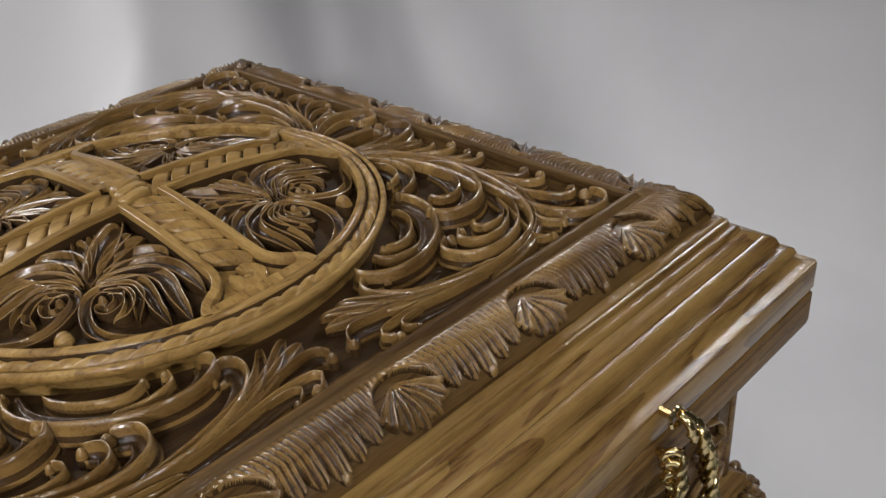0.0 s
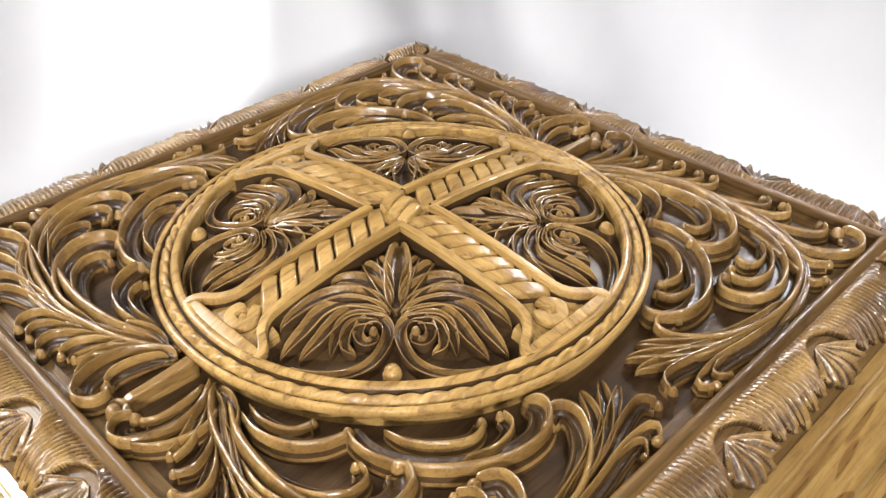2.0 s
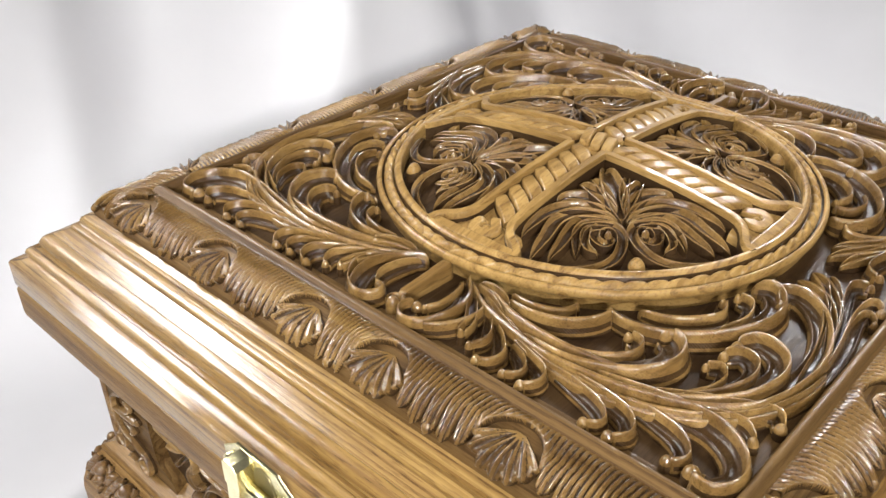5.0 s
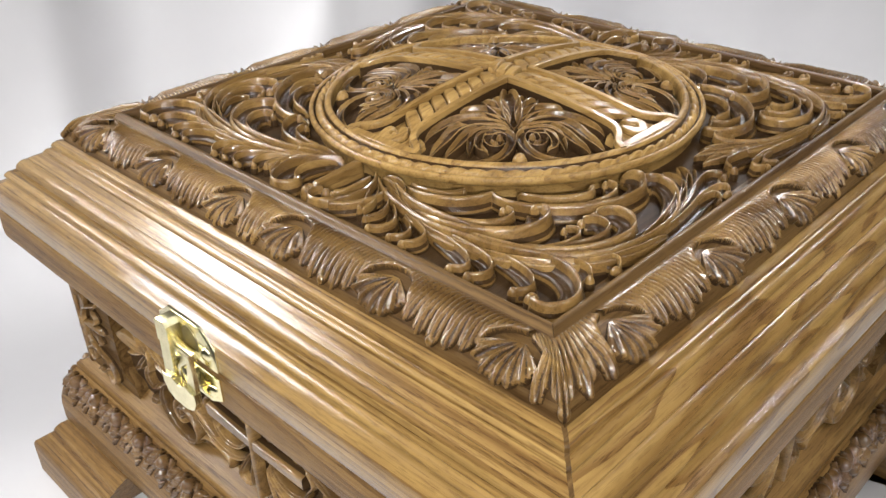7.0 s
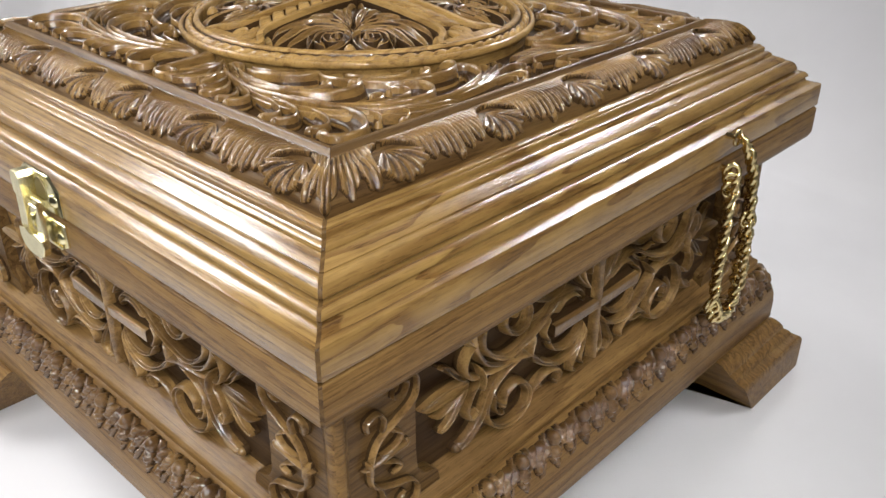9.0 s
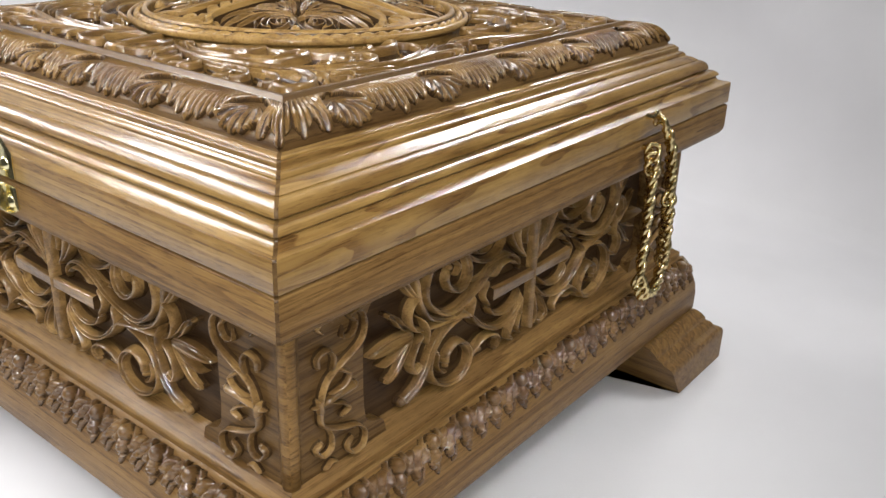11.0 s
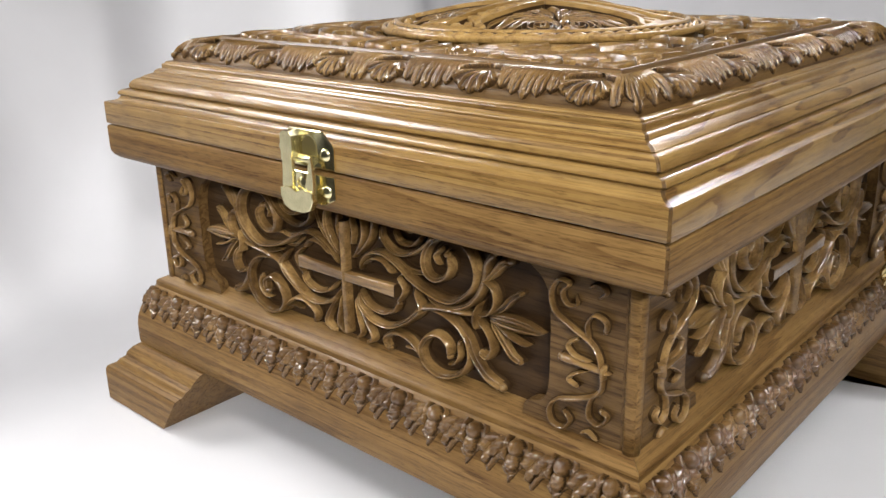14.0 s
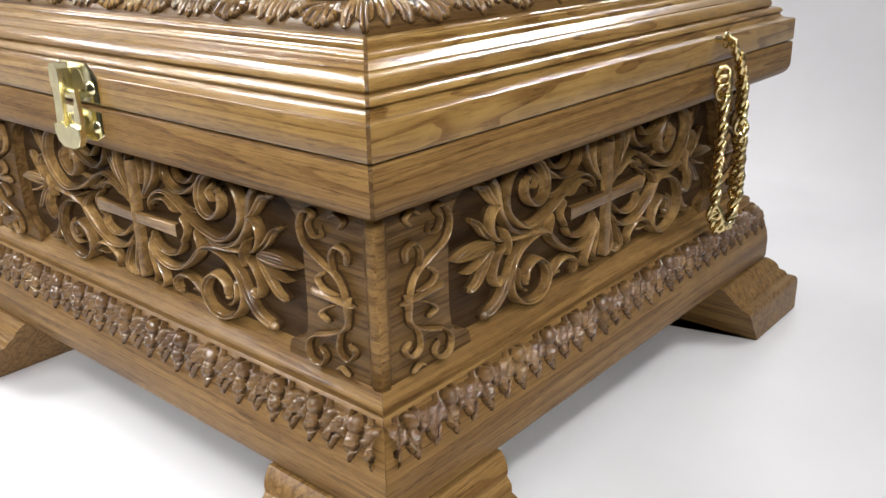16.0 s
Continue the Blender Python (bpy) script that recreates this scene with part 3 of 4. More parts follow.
def lathe(profile, n, wob=None):
    k = len(profile)
    th = np.arange(n) * 2 * np.pi / n
    verts = np.zeros((n, k, 3))
    for j, (r, z) in enumerate(profile):
        verts[:, j] = np.stack([r * np.cos(th), r * np.sin(th), np.full(n, z) + (wob(r, th) if wob else 0)], 1)
    faces = [(i * k + j, ((i + 1) % n) * k + j, ((i + 1) % n) * k + j + 1, i * k + j + 1)[::-1] for i in range(n) for j in range(k - 1)]
    return verts.reshape(-1, 3), faces


disc_v, disc_f = lathe([(76.5, -3.0), (76.5, -0.2)] + [(r, 0.0) for r in (75, 60, 40, 20, 2)], 96)
disc_f.append(tuple(i * 7 + 6 for i in range(96)))
medallion = part("medallion", mesh_of("medallion", *placed((disc_v, [f[::-1] for f in disc_f[:-1]] + [disc_f[-1]]), on_disc), FIELD, 40), casket, "round carved medallion with a cross and palmettes")


def rope(r, th):
    w = np.clip((r - 75.7) / 0.7, 0, 1) * np.clip((79.5 - r) / 0.7, 0, 1)
    return w * 1.7 * (np.abs(np.sin(th * 36 + (r - 77.5) * 0.75)) ** 0.5 - 0.7)


ring_prof = [(79.0, -3.4), (79.2, 1.6), (79.8, 2.6), (81.3, 3.4), (81.9, 4.2), (82.0, 5.4), (81.7, 6.2), (81.0, 6.6), (80.4, 6.4), (80.0, 5.6), (79.7, 4.4), (79.5, 4.2), (79.2, 4.8), (78.8, 5.5), (78.2, 6.0), (77.6, 6.2), (77.0, 6.1), (76.4, 5.6), (76.0, 4.9),
             (75.7, 4.2), (75.5, 4.4), (75.3, 6.0), (74.9, 6.6), (74.2, 6.8), (73.2, 6.7), (72.7, 6.2), (72.5, 5.2), (72.5, -0.5)]
rv, rf = lathe(ring_prof, 870, rope)
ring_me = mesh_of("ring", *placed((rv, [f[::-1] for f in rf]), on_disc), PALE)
# The grooves on both sides of the rope take the dark oak.
ring_me.materials.append(HOLLOWWOOD)
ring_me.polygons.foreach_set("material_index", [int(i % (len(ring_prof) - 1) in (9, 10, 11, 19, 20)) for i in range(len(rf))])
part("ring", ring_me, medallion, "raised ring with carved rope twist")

HALF = 8.2


def bar(pts, w, h, low=-1.0):
    return stroke(pts, (w, w, w), (h, h, h), "flat", 0, (0.0, 0.0), low, n=4 * len(pts))


def arm_piece():
    """One arm of the cross along +x: two rails that flare into the ring, braid between them."""
    pieces = []
    for s in (-1, 1):
        pieces.append(bar([(HALF - 1, s * (HALF - 1.0)), (30, s * (HALF - 0.9)), (55, s * (HALF - 0.7)), (61, s * (HALF + 0.2)), (65, s * (HALF + 3.5)), (68, s * (HALF + 8.5)), (71.5, s * (HALF + 10.0))], 3.3, 7.0))
    floor = bar([(HALF - 2, 0), (36, 0), (66, 0)], 2 * HALF - 1, 2.4)
    end = bar([(60, 0), (66, 0), (73.5, 0)], 26, 3.4)
    return joined(*pieces, floor), end


arm, arm_end = arm_piece()
ARM = carve("cross_arm", arm, on_disc, PALE, 40)
braid = []
for k in range(7):
    x = 6.2 + k * 7.1
    braid.append(stroke([(x - 0.6, -6.3), (x + 2.2, -3.4), (x + 4.6, 0), (x + 7.0, 3.4), (x + 9.8, 6.3)], (4.4, 5.7, 4.4), (5.0, 6.2, 5.0), "flat", 0, (0.04, 0.04)))
# the round leaf that ends the braid
braid.append(joined(stroke([(57, 0.5), (60, 1.5), (63.5, 4.0), (67, 1.5), (66.4, -2.5), (63, -3.6), (60.6, -1.4)], (4.2, 4.6, 4.2), (5.0, 5.5, 5.2), "flat"), knob((63.6, 0.2), 2.2, 5.0)))
BRAID = [carve("strap", piece, on_disc, PALE, 45) for piece in braid]
END = mesh_of("arm_end", *placed(joined(arm_end, bar([(70.5, -18), (70.9, 0), (70.5, 18)], 4.5, 6.4)), on_disc), PALE, 40)
for m in TURNS:
    part("cross_arm", ARM, medallion, "", m)
    for me in BRAID:
        part("strap", me, medallion, "", m)
    part("arm_end", END, medallion, "", m)
knot = joined(bar([(-HALF, 0), (0, 0), (HALF, 0)], 2 * HALF, 4.4), *[stroke([(a * 1.2 - 6, a * 5.4 - 2.2), (a * 1.2, a * 5.4), (a * 1.2 + 6, a * 5.4 + 2.2)], (4.4, 4.6, 4.4), (6.8, 7.6, 6.8), "flat", 0, (0.1, 0.1)) for a in (-1, 0, 1)])
part("cross_knot", mesh_of("cross_knot", *placed(knot, on_disc), PALE, 45), medallion)


def on_diagonal(v):
    c = math.sqrt(0.5)
    return np.stack([c * (v[:, 0] - v[:, 1]), c * (v[:, 0] + v[:, 1]), v[:, 2]], 1)


petals = [carve("bud", knob((68.2, 0), 2.9, 6.4), lambda v: on_disc(on_diagonal(v)), PALE)]


def petal(pts, w, h, kind="gouge", ball=0.0, pair=True, ends=(0.1, 0.16)):
    """One leaf of a palmette and its mirror image, along the diagonal of the medallion."""
    one = stroke(pts, (0.55 * w, 1.10 * w, 0.45 * w), (0.80 * h, 0.95 * h, 0.85 * h), kind, ball, ends, n=6 * len(pts) + 12)
    two = (one[0] * np.array([1, -1, 1]), [type(f)(f[::-1]) for f in one[1]])
    for piece in (one, two)[:1 + pair]:
        petals.append(carve("palmette_leaf", piece, lambda v: on_disc(on_diagonal(v)), LEAF))


petal([(45, 0), (32, 0), (22, 0), (14.5, 0)], 8.4, 8.2, pair=False)
petal([(41, 1.5), (30, 3.6), (22, 6.4)], 3.6, 8.0)
petal([(42, 1.6), (34, 5.0), (28, 8.4), (24.5, 11)], 5.2, 7.8)
petal([(43, 1.8), (36.5, 6.0), (33, 11.6), (32.5, 17), (34.5, 20)], 5.6, 7.4)
petal([(45, 1.5), (40, 7.6), (38, 15.5), (40, 23.5), (45.5, 30), (49, 33.5)], 5.0, 7.4, "gouge")
petal([(46, 1.5), (43.2, 7.4), (41.8, 15), (45, 21.6), (52.5, 26.5), (60, 32)], 5.0, 7.4, "gouge")
petal([(47, 2), (45.4, 9), (46.4, 14.6), (51, 18.6), (56.5, 22.2), (61.5, 26.5)], 4.4, 7.2, "gouge")
petal([(48, 4), (47.2, 10.6), (50, 14.8), (55, 16.6), (60.5, 17.6)], 3.8, 7.0, "gouge")
petal([(49.5, 6), (50, 11.6), (53.6, 13.8), (58.5, 13.6), (60.5, 10.6)], 3.2, 6.8, "gouge")
petal([(63.5, 33), (67.3, 22), (67.6, 13), (64.2, 6.2), (57.5, 2.4), (51.6, 1.9), (48.4, 4.6), (49.2, 9), (53.4, 10.4), (56.6, 8.4), (55.8, 5.8), (53, 6)], 3.4, 6.4, "gouge", 1.7)
for m in TURNS:
    for me in petals:
        part(me.name.split(".")[0], me, medallion, "", m)

# ---- side panels ----
PANEL, PILASTER, V0 = 0.1387, 0.1442, 108.0
wall_me = mesh_of("side_panel", [(sx * 0.1385, -y, z) for y in (0.125, PANEL) for sx, z in ((-1, 0.070), (1, 0.070), (1, 0.1435), (-1, 0.1435))],
                  [(0, 1, 2, 3), (7, 6, 5, 4), (0, 4, 5, 1), (1, 5, 6, 2), (2, 6, 7, 3), (3, 7, 4, 0)], FIELD, 30)


def on_wall(v):
    return np.stack([v[:, 0] / 1000, -(PANEL + v[:, 2] / 1000), (v[:, 1] + V0) / 1000], 1)


def on_pilaster(v):
    return np.stack([v[:, 0] / 1000, -(PILASTER + v[:, 2] / 1000), (v[:, 1] + V0) / 1000], 1)


edge = spline([(97, 36), (98, 29), (104, 24.5), (107.5, 18), (108.5, 8), (108.5, -12), (107.5, -21), (105, -25), (98, -27.5), (96, -36)], 30)
k = len(edge)
pv = [(u, v, h) for h in (0.0, 5.5) for u, v in list(edge) + [(144.2, -36), (144.2, 36)]]
k += 2
pf = [tuple(range(k, 2 * k)), ] + [(i, (i + 1) % k, k + (i + 1) % k, k + i)[::-1] for i in range(k)]
pil = (np.array(pv), [f[::-1] for f in pf])
PIL_R = mesh_of("pilaster", *placed(pil, on_wall), DUSK, 35)
PIL_L = mesh_of("pilaster", *placed(mirrored(pil), on_wall), DUSK, 35)

strip = stroke([(142.2, -36), (142.2, 0), (142.2, 35)], (4.4, 4.4, 4.4), (0.9, 0.9, 0.9), "round", 0, (0, 0), n=6)
STRIP_R = mesh_of("corner_strip", *placed(strip, on_pilaster), BROWN)
STRIP_L = mesh_of("corner_strip", *placed(mirrored(strip), on_pilaster), BROWN)

SIDE = []


def scroll(pts, w, h, kind="cord", ball=0.0, name="scroll_leaf", put=on_wall, fat=(0.6, 1.0, 0.7)):
    """One carved stem of a side panel and its mirror image across the cross."""
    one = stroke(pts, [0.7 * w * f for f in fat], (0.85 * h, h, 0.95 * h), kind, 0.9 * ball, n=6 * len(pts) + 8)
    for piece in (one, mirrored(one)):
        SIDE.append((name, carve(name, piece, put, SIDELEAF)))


# stems and volutes from the cross out to the flower
scroll([(7, 3), (10, 9), (16, 13.5), (24, 15), (32, 12), (40, 7.2), (50, 3.6), (60, 2.6), (68, 7), (73, 13), (73.5, 20), (70, 26.5), (63.5, 30), (56, 29), (50, 25), (46.5, 18), (48, 12), (53, 10), (58.5, 13), (60.5, 18), (58, 21.5)], 4.4, 7.0, "cord", 2.0)
scroll([(46, 1.5), (54, -0.5), (62, 0.2), (71, 5), (76.5, 13.5), (78, 22), (82, 27.5)], 4.4, 6.0, "cord", 2.4)
scroll([(76, 14), (81, 19), (85, 24), (88.5, 25.5)], 4.0, 5.4, "cord", 2.8)
scroll([(26, -17.5), (36, -12), (44, -5), (52, -2), (62, -0.8), (74, 0.4)], 4.6, 6.6, "cord")
scroll([(5, -8), (9, -13.5), (16, -17.2), (26, -17.5), (37, -12), (44.5, -4.5), (40, 3)], 4.2, 6.8)
scroll([(7, -5), (13, -10.6), (21, -12.4), (28, -10), (30.5, -6)], 3.4, 5.8, "cord", 1.4)
scroll([(46, -4), (56, -3.6), (65, -7), (70, -14), (69.5, -21.5), (64, -28), (55, -31), (47, -28.5), (44, -22.5), (47, -16.5), (53, -13.6), (58.6, -16.5), (58.6, -22)], 4.2, 7.0, "cord", 2.0)
scroll([(57, -25.5), (61, -24.5), (64, -20), (63, -15)], 2.6, 5.0, "round", 1.2)
scroll([(54, 16), (52, 20), (55, 23.5)], 2.6, 5.0, "round", 1.2)
scroll([(61, -3.5), (68.5, -10), (72.5, -18), (78, -24.5), (85, -27.5)], 4.2, 6.2, "cord", 3.0)
scroll([(47, -29), (41, -23), (35, -19.8), (28, -20), (22.5, -24), (24, -28.5)], 3.8, 6.2, "cord", 1.9)
scroll([(45, -29), (40, -24.6), (34, -25)], 2.4, 4.8, "round", 1.2)
scroll([(7, -12), (12, -19.5), (15, -26), (11, -29.5)], 3.6, 6.0, "cord", 1.8)
scroll([(4, -10), (6, -18), (7.5, -25), (4.5, -29)], 2.8, 5.2, "round", 1.4)
scroll([(10, 6.5), (16.5, 11), (23.5, 11), (28, 6.5)], 3.0, 5.8)
scroll([(30, 6), (34.4, 1), (30, -6)], 3.0, 5.2, "round")
scroll([(22, 28), (23, 21.5), (30, 16.8), (39, 18), (48, 24), (52, 31)], 3.8, 6.0)
scroll([(29, 27), (33, 21.8), (40, 22), (45, 26.5)], 2.8, 5.2, "cord", 1.2)
scroll([(36, 31), (38, 27), (42, 29)], 2.4, 4.6, "round", 1.1)
scroll([(4, 8), (10, 16), (12, 23), (10.5, 30)], 3.8, 6.0)
scroll([(6, 10), (13, 16.5), (17, 23), (18, 31)], 3.4, 5.6, "cord")
scroll([(3.5, 14), (5, 21), (3.5, 28)], 2.6, 5.0, "round")
scroll([(29, 14), (37, 10.4), (45, 10.6)], 3.2, 5.6, "hollow", 1.2)
scroll([(30, 10.5), (36, 6), (43, 5.4)], 2.6, 4.8, "hollow")
# flower beside the pilaster
scroll([(79, 1), (88, 1.2), (97, 1.4), (105, 1.2)], 9.0, 7.2, "flute", 0, fat=(0.45, 1.0, 0.12))
scroll([(80, 2), (86, 6.5), (90, 11.5), (94, 14)], 3.6, 6.4, "rimmed", 1.3)
scroll([(80, 0), (86, -6.5), (90, -11.5), (94, -14)], 3.6, 6.4, "rimmed", 1.3)
scroll([(82, 0), (90, -4), (98, -6)], 3.0, 5.8, "round")
scroll([(73.5, 0.5), (80, 3), (83, 9), (81, 14), (76, 15.5)], 3.6, 6.6, "cord", 1.6)
scroll([(73.5, -1), (79, -5), (81.5, -11), (79, -16), (75, -15.2)], 3.6, 6.6, "cord", 1.6)
scroll([(75.5, 6.4), (73.4, 0.4), (74.6, -5.2)], 2.6, 7.6, "round")


def post(pts, w, h, ball):
    """One thin scroll on a pilaster."""
    scroll(pts, 0.86 * w, 1.15 * h, "round", 0.72 * ball, "post_scroll", on_pilaster, (0.8, 1.0, 0.8))


post([(119.5, 21.5), (120.6, 17.8), (116.6, 17.4), (114.6, 21.5), (117.5, 25.2), (113, 25.6), (110, 20.5), (112, 13.5), (120, 9), (127, 5.6), (130.4, 1), (131.8, -7), (130.5, -13), (123, -17.4), (114, -20.4)], 2.7, 3.3, 1.7)
post([(123, -17.4), (114, -20.4), (110.2, -25), (111.6, -30.4), (116.6, -31), (119.2, -27), (116.4, -24.6)], 2.6, 3.2, 1.5)
post([(126, 6.6), (125, 12), (128, 16), (132.4, 14.6), (132.2, 10.8)], 2.5, 3.2, 1.6)
post([(131, -11), (127, -17.6), (127.2, -23.4), (131.4, -25), (134.4, -21), (131.6, -19.4)], 2.5, 3.2, 1.5)
post([(135, -4.4), (127, -3.8), (121, -3.4), (114.6, -3.6)], 2.6, 3.2, 3.3)
post([(127, -2), (120.4, -1), (117.4, 2.2), (121, 5.2)], 2.4, 3.0, 1.6)
post([(127, -5), (121, -8), (118, -11), (121.4, -13)], 2.4, 3.0, 1.5)
post([(132.5, -1.4), (132.2, -4.2), (132.5, -7)], 3.4, 4.0, 0)
post([(124.5, 25), (128.5, 27.6), (132.0, 25.4), (129.6, 22.6)], 2.2, 2.8, 1.3)
post([(123.6, -31), (127, -29.4), (130, -31.5)], 2.2, 2.8, 1.2)
cross_bar = joined(stroke([(-30.5, 0), (0, 0), (30.5, 0)], (6.6, 5.2, 6.6), (6.2, 6.6, 6.2), "flat", 0, (0, 0), n=8), stroke([(0, -27), (0, 0), (0, 25)], (4.2, 3.4, 4.2), (7.2, 7.4, 7.2), "round", 0, (0, 0), n=8))
SIDE.append(("panel_cross", carve("panel_cross", cross_bar, on_wall, SIDELEAF, 40)))
for m in TURNS:
    wall = part("side_panel", wall_me, casket, "carved oak side panel with a cross among scrolls", m)
    part("pilaster", PIL_R, wall)
    part("pilaster", PIL_L, wall)
    part("corner_strip", STRIP_R, wall)
    part("corner_strip", STRIP_L, wall)
    for name, me in SIDE:
        part(name, me, wall)

# leaf row on the base rail
LY, LZ = np.array([p[0] for p in BASE[8:15]]), np.array([p[1] for p in BASE[8:15]])
LS = np.r_[0, np.cumsum(np.hypot(np.diff(LY), np.diff(LZ)))] * 1000


def on_base(v):
    b = np.clip(v[:, 1], 0, LS[-1])
    y, z = np.interp(b, LS, LY), np.interp(b, LS, LZ)
    dy, dz = np.interp(b + 1, LS, LY) - np.interp(b - 1, LS, LY), np.interp(b + 1, LS, LZ) - np.interp(b - 1, LS, LZ)
    ln = np.hypot(dy, dz) + 1e-9
    h = v[:, 2] / 1000
    return np.stack([v[:, 0] / 1000, -(y - h * dz / ln), z + h * dy / ln], 1)


def base_height(u, v):
    """One repeat of the row: a swelling pod under a hood, and slanted crinkled leaf between the pods."""
    turn = 2 * np.pi * u / 20.3
    wob = 0.5 * np.sin(1.3 * v + 2.1 * np.sin(turn)) + 0.3 * np.sin(2.9 * v - 3 * turn)
    slant = np.pi * (4 * u / 20.3 + v / 8.0 + 0.08 * wob)
    ridge = np.abs(np.cos(slant)) ** 0.7
    crinkle = 0.5 + 0.5 * np.cos(2 * np.pi * (v / 2.3 + 2 * u / 20.3 + 0.3 * wob))
    low = 12.6 + 3.2 * np.cos(2 * turn + 0.5) + 1.6 * ridge
    leaf_body = (0.9 + 2.1 * ridge + 0.5 * crinkle * ridge) * step((v - 1.6) / 2.4) * step((low - v) / 3.2)
    leaf_body = np.where((ridge < 0.3) & (v > 10), 0.0, leaf_body)
    d = np.hypot(u / 3.2, (v - 4.0) / 3.5)
    gap = step((np.hypot(u / 3.3, (v - 6.2) / 6.6) - 1.0) / 0.22)
    hood = 3.2 * np.exp(-((d - 1.62) / 0.17) ** 2) * step((8.5 - v) / 4)
    pod = 5.8 * np.sqrt(np.clip(1 - d * d, 0, 1))
    swell = 4.6 * np.sqrt(np.clip(1 - ((u + 0.5) / 2.9) ** 2 - ((v - 9.2) / 3.9) ** 2, 0, 1)) * (0.86 + 0.14 * crinkle)
    tail = 2.2 * np.clip(1 - (np.abs(u + 0.4) / np.maximum(2.2 * (17.2 - v) / 6, 0.2)) ** 2, 0, 1) * (v > 10.5)
    return np.maximum.reduce([np.maximum(leaf_body, hood) * gap, pod, swell, tail])


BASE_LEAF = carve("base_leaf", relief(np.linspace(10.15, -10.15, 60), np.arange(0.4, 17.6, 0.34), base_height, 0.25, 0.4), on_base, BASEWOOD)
for ob in base_rails:
    for i in range(15):
        part("base_leaf", BASE_LEAF, ob, "", Matrix.Translation(((i - 7) * 0.0203, 0, 0)))

# ---- latch ----


def slab(outline, y0, y1):
    """A flat plate on the y- side: outline of (x, z) in mm, from depth y0 to y1 in mm, with a small chamfer."""
    o = np.array(outline, float)
    c = o.mean(0)
    inner = c + (o - c) * 0.965
    k = len(o)
    verts = [(x / 1000, -y0 / 1000, z / 1000) for x, z in o] + [(x / 1000, -(y1 - 0.3) / 1000, z / 1000) for x, z in o] + [(x / 1000, -y1 / 1000, z / 1000) for x, z in inner]
    faces = [(r * k + i, r * k + (i + 1) % k, (r + 1) * k + (i + 1) % k, (r + 1) * k + i) for r in range(2) for i in range(k)] + [tuple(range(2 * k, 3 * k))]
    return np.array(verts), faces


def tube(pts, r, segs=8, closed=False):
    p = [Vector(q) for q in pts]
    n = len(p)
    verts, faces = [], []
    for i in range(n):
        a = p[(i + 1) % n] if closed or i < n - 1 else p[i]
        b = p[i - 1] if closed or i else p[i]
        q = (a - b).to_track_quat("Z", "Y")
        verts += [tuple(p[i] + q @ Vector((r * math.cos(2 * math.pi * j / segs), r * math.sin(2 * math.pi * j / segs), 0))) for j in range(segs)]
    for i in range(n if closed else n - 1):
        faces += [(i * segs + j, i * segs + (j + 1) % segs, ((i + 1) % n) * segs + (j + 1) % segs, ((i + 1) % n) * segs + j) for j in range(segs)]
    if not closed:
        faces += [tuple(range(segs))[::-1], tuple(range((n - 1) * segs, n * segs))]
    return np.array(verts), faces


FRONT = TURNS[1]
latch = part("latch", mesh_of("latch", *slab([(-16.5, 160.6), (16.5, 160.6), (16.5, 169.5), (9.5, 175.5), (-9.5, 175.5), (-16.5, 170.5)], 160.4, 161.4), BRASS, 30), casket, "shiny brass toggle latch, closed", FRONT)
part("keeper_plate", mesh_of("keeper_plate", *slab([(-15.5, 148.5), (-10, 145.5), (10, 145.5), (16, 148.5), (16, 157.6), (-15.5, 157.6)], 160.4, 161.4), BRASS, 30), latch)
part("housing", mesh_of("housing", *slab([(-8.6, 165.5), (-1.6, 165.5), (-1.6, 173.2), (-3.2, 175.2), (-7.0, 175.2), (-8.6, 173.8)], 161.3, 167.2), BRASS, 30), latch, "bright folded side of the latch")
# A dark plate stands for the shade inside the latch's opening.
SLOT, _t, _b = material("shadowed_slot", 0.4, 0.8)
_b.inputs["Base Color"].default_value = (0.16, 0.13, 0.06, 1)
ov = [(2.5 + 5.0 * math.cos(a), 167 + 6.5 * math.sin(a)) for a in np.linspace(0, 2 * np.pi, 14, endpoint=False)]
part("catch", mesh_of("catch", *slab(ov, 161.3, 161.7), SLOT, 30), latch, "dark oval plate painted as the shaded opening of the latch")


def hasp():
    """Two prongs that run down to a broad rounded lip."""
    left = slab([(-9.6, 149.5), (-3.6, 149.5), (-2.8, 157), (-2.6, 170.5), (-8.2, 170.5), (-8.8, 160)], 165.0, 166.8)
    right = slab([(3.4, 149.5), (9.4, 149.5), (9.6, 158), (8.8, 166.5), (7.9, 164.5), (5.4, 156)], 165.0, 166.8)
    lip = slab([(-9.7, 151.5), (-9.9, 148), (-8, 144.4), (-4, 142.6), (4, 142.6), (8, 144.4), (9.9, 148), (9.6, 151.5), (4.0, 152.6), (0, 151.0), (-4.0, 152.6)], 165.2, 168.0)
    return joined(left, right, lip)


part("barrel", mesh_of("barrel", *tube([(-0.0030, -0.1632, 0.1640), (0.0075, -0.1632, 0.1640)], 0.0019, 12), BRASS, 40), latch, "brass pivot over the dark oval plate")
part("hasp", mesh_of("hasp", *hasp(), BRASS, 30), latch, "pale worn brass hasp")
screw_v = lathe([(0.0026, 0.0), (0.0025, 0.0006), (0.0019, 0.0011), (0.0007, 0.0013), (0.0001, 0.0013)], 14)
SCREW = mesh_of("screw", screw_v[0], [f[::-1] for f in screw_v[1]], BRASS, 50)
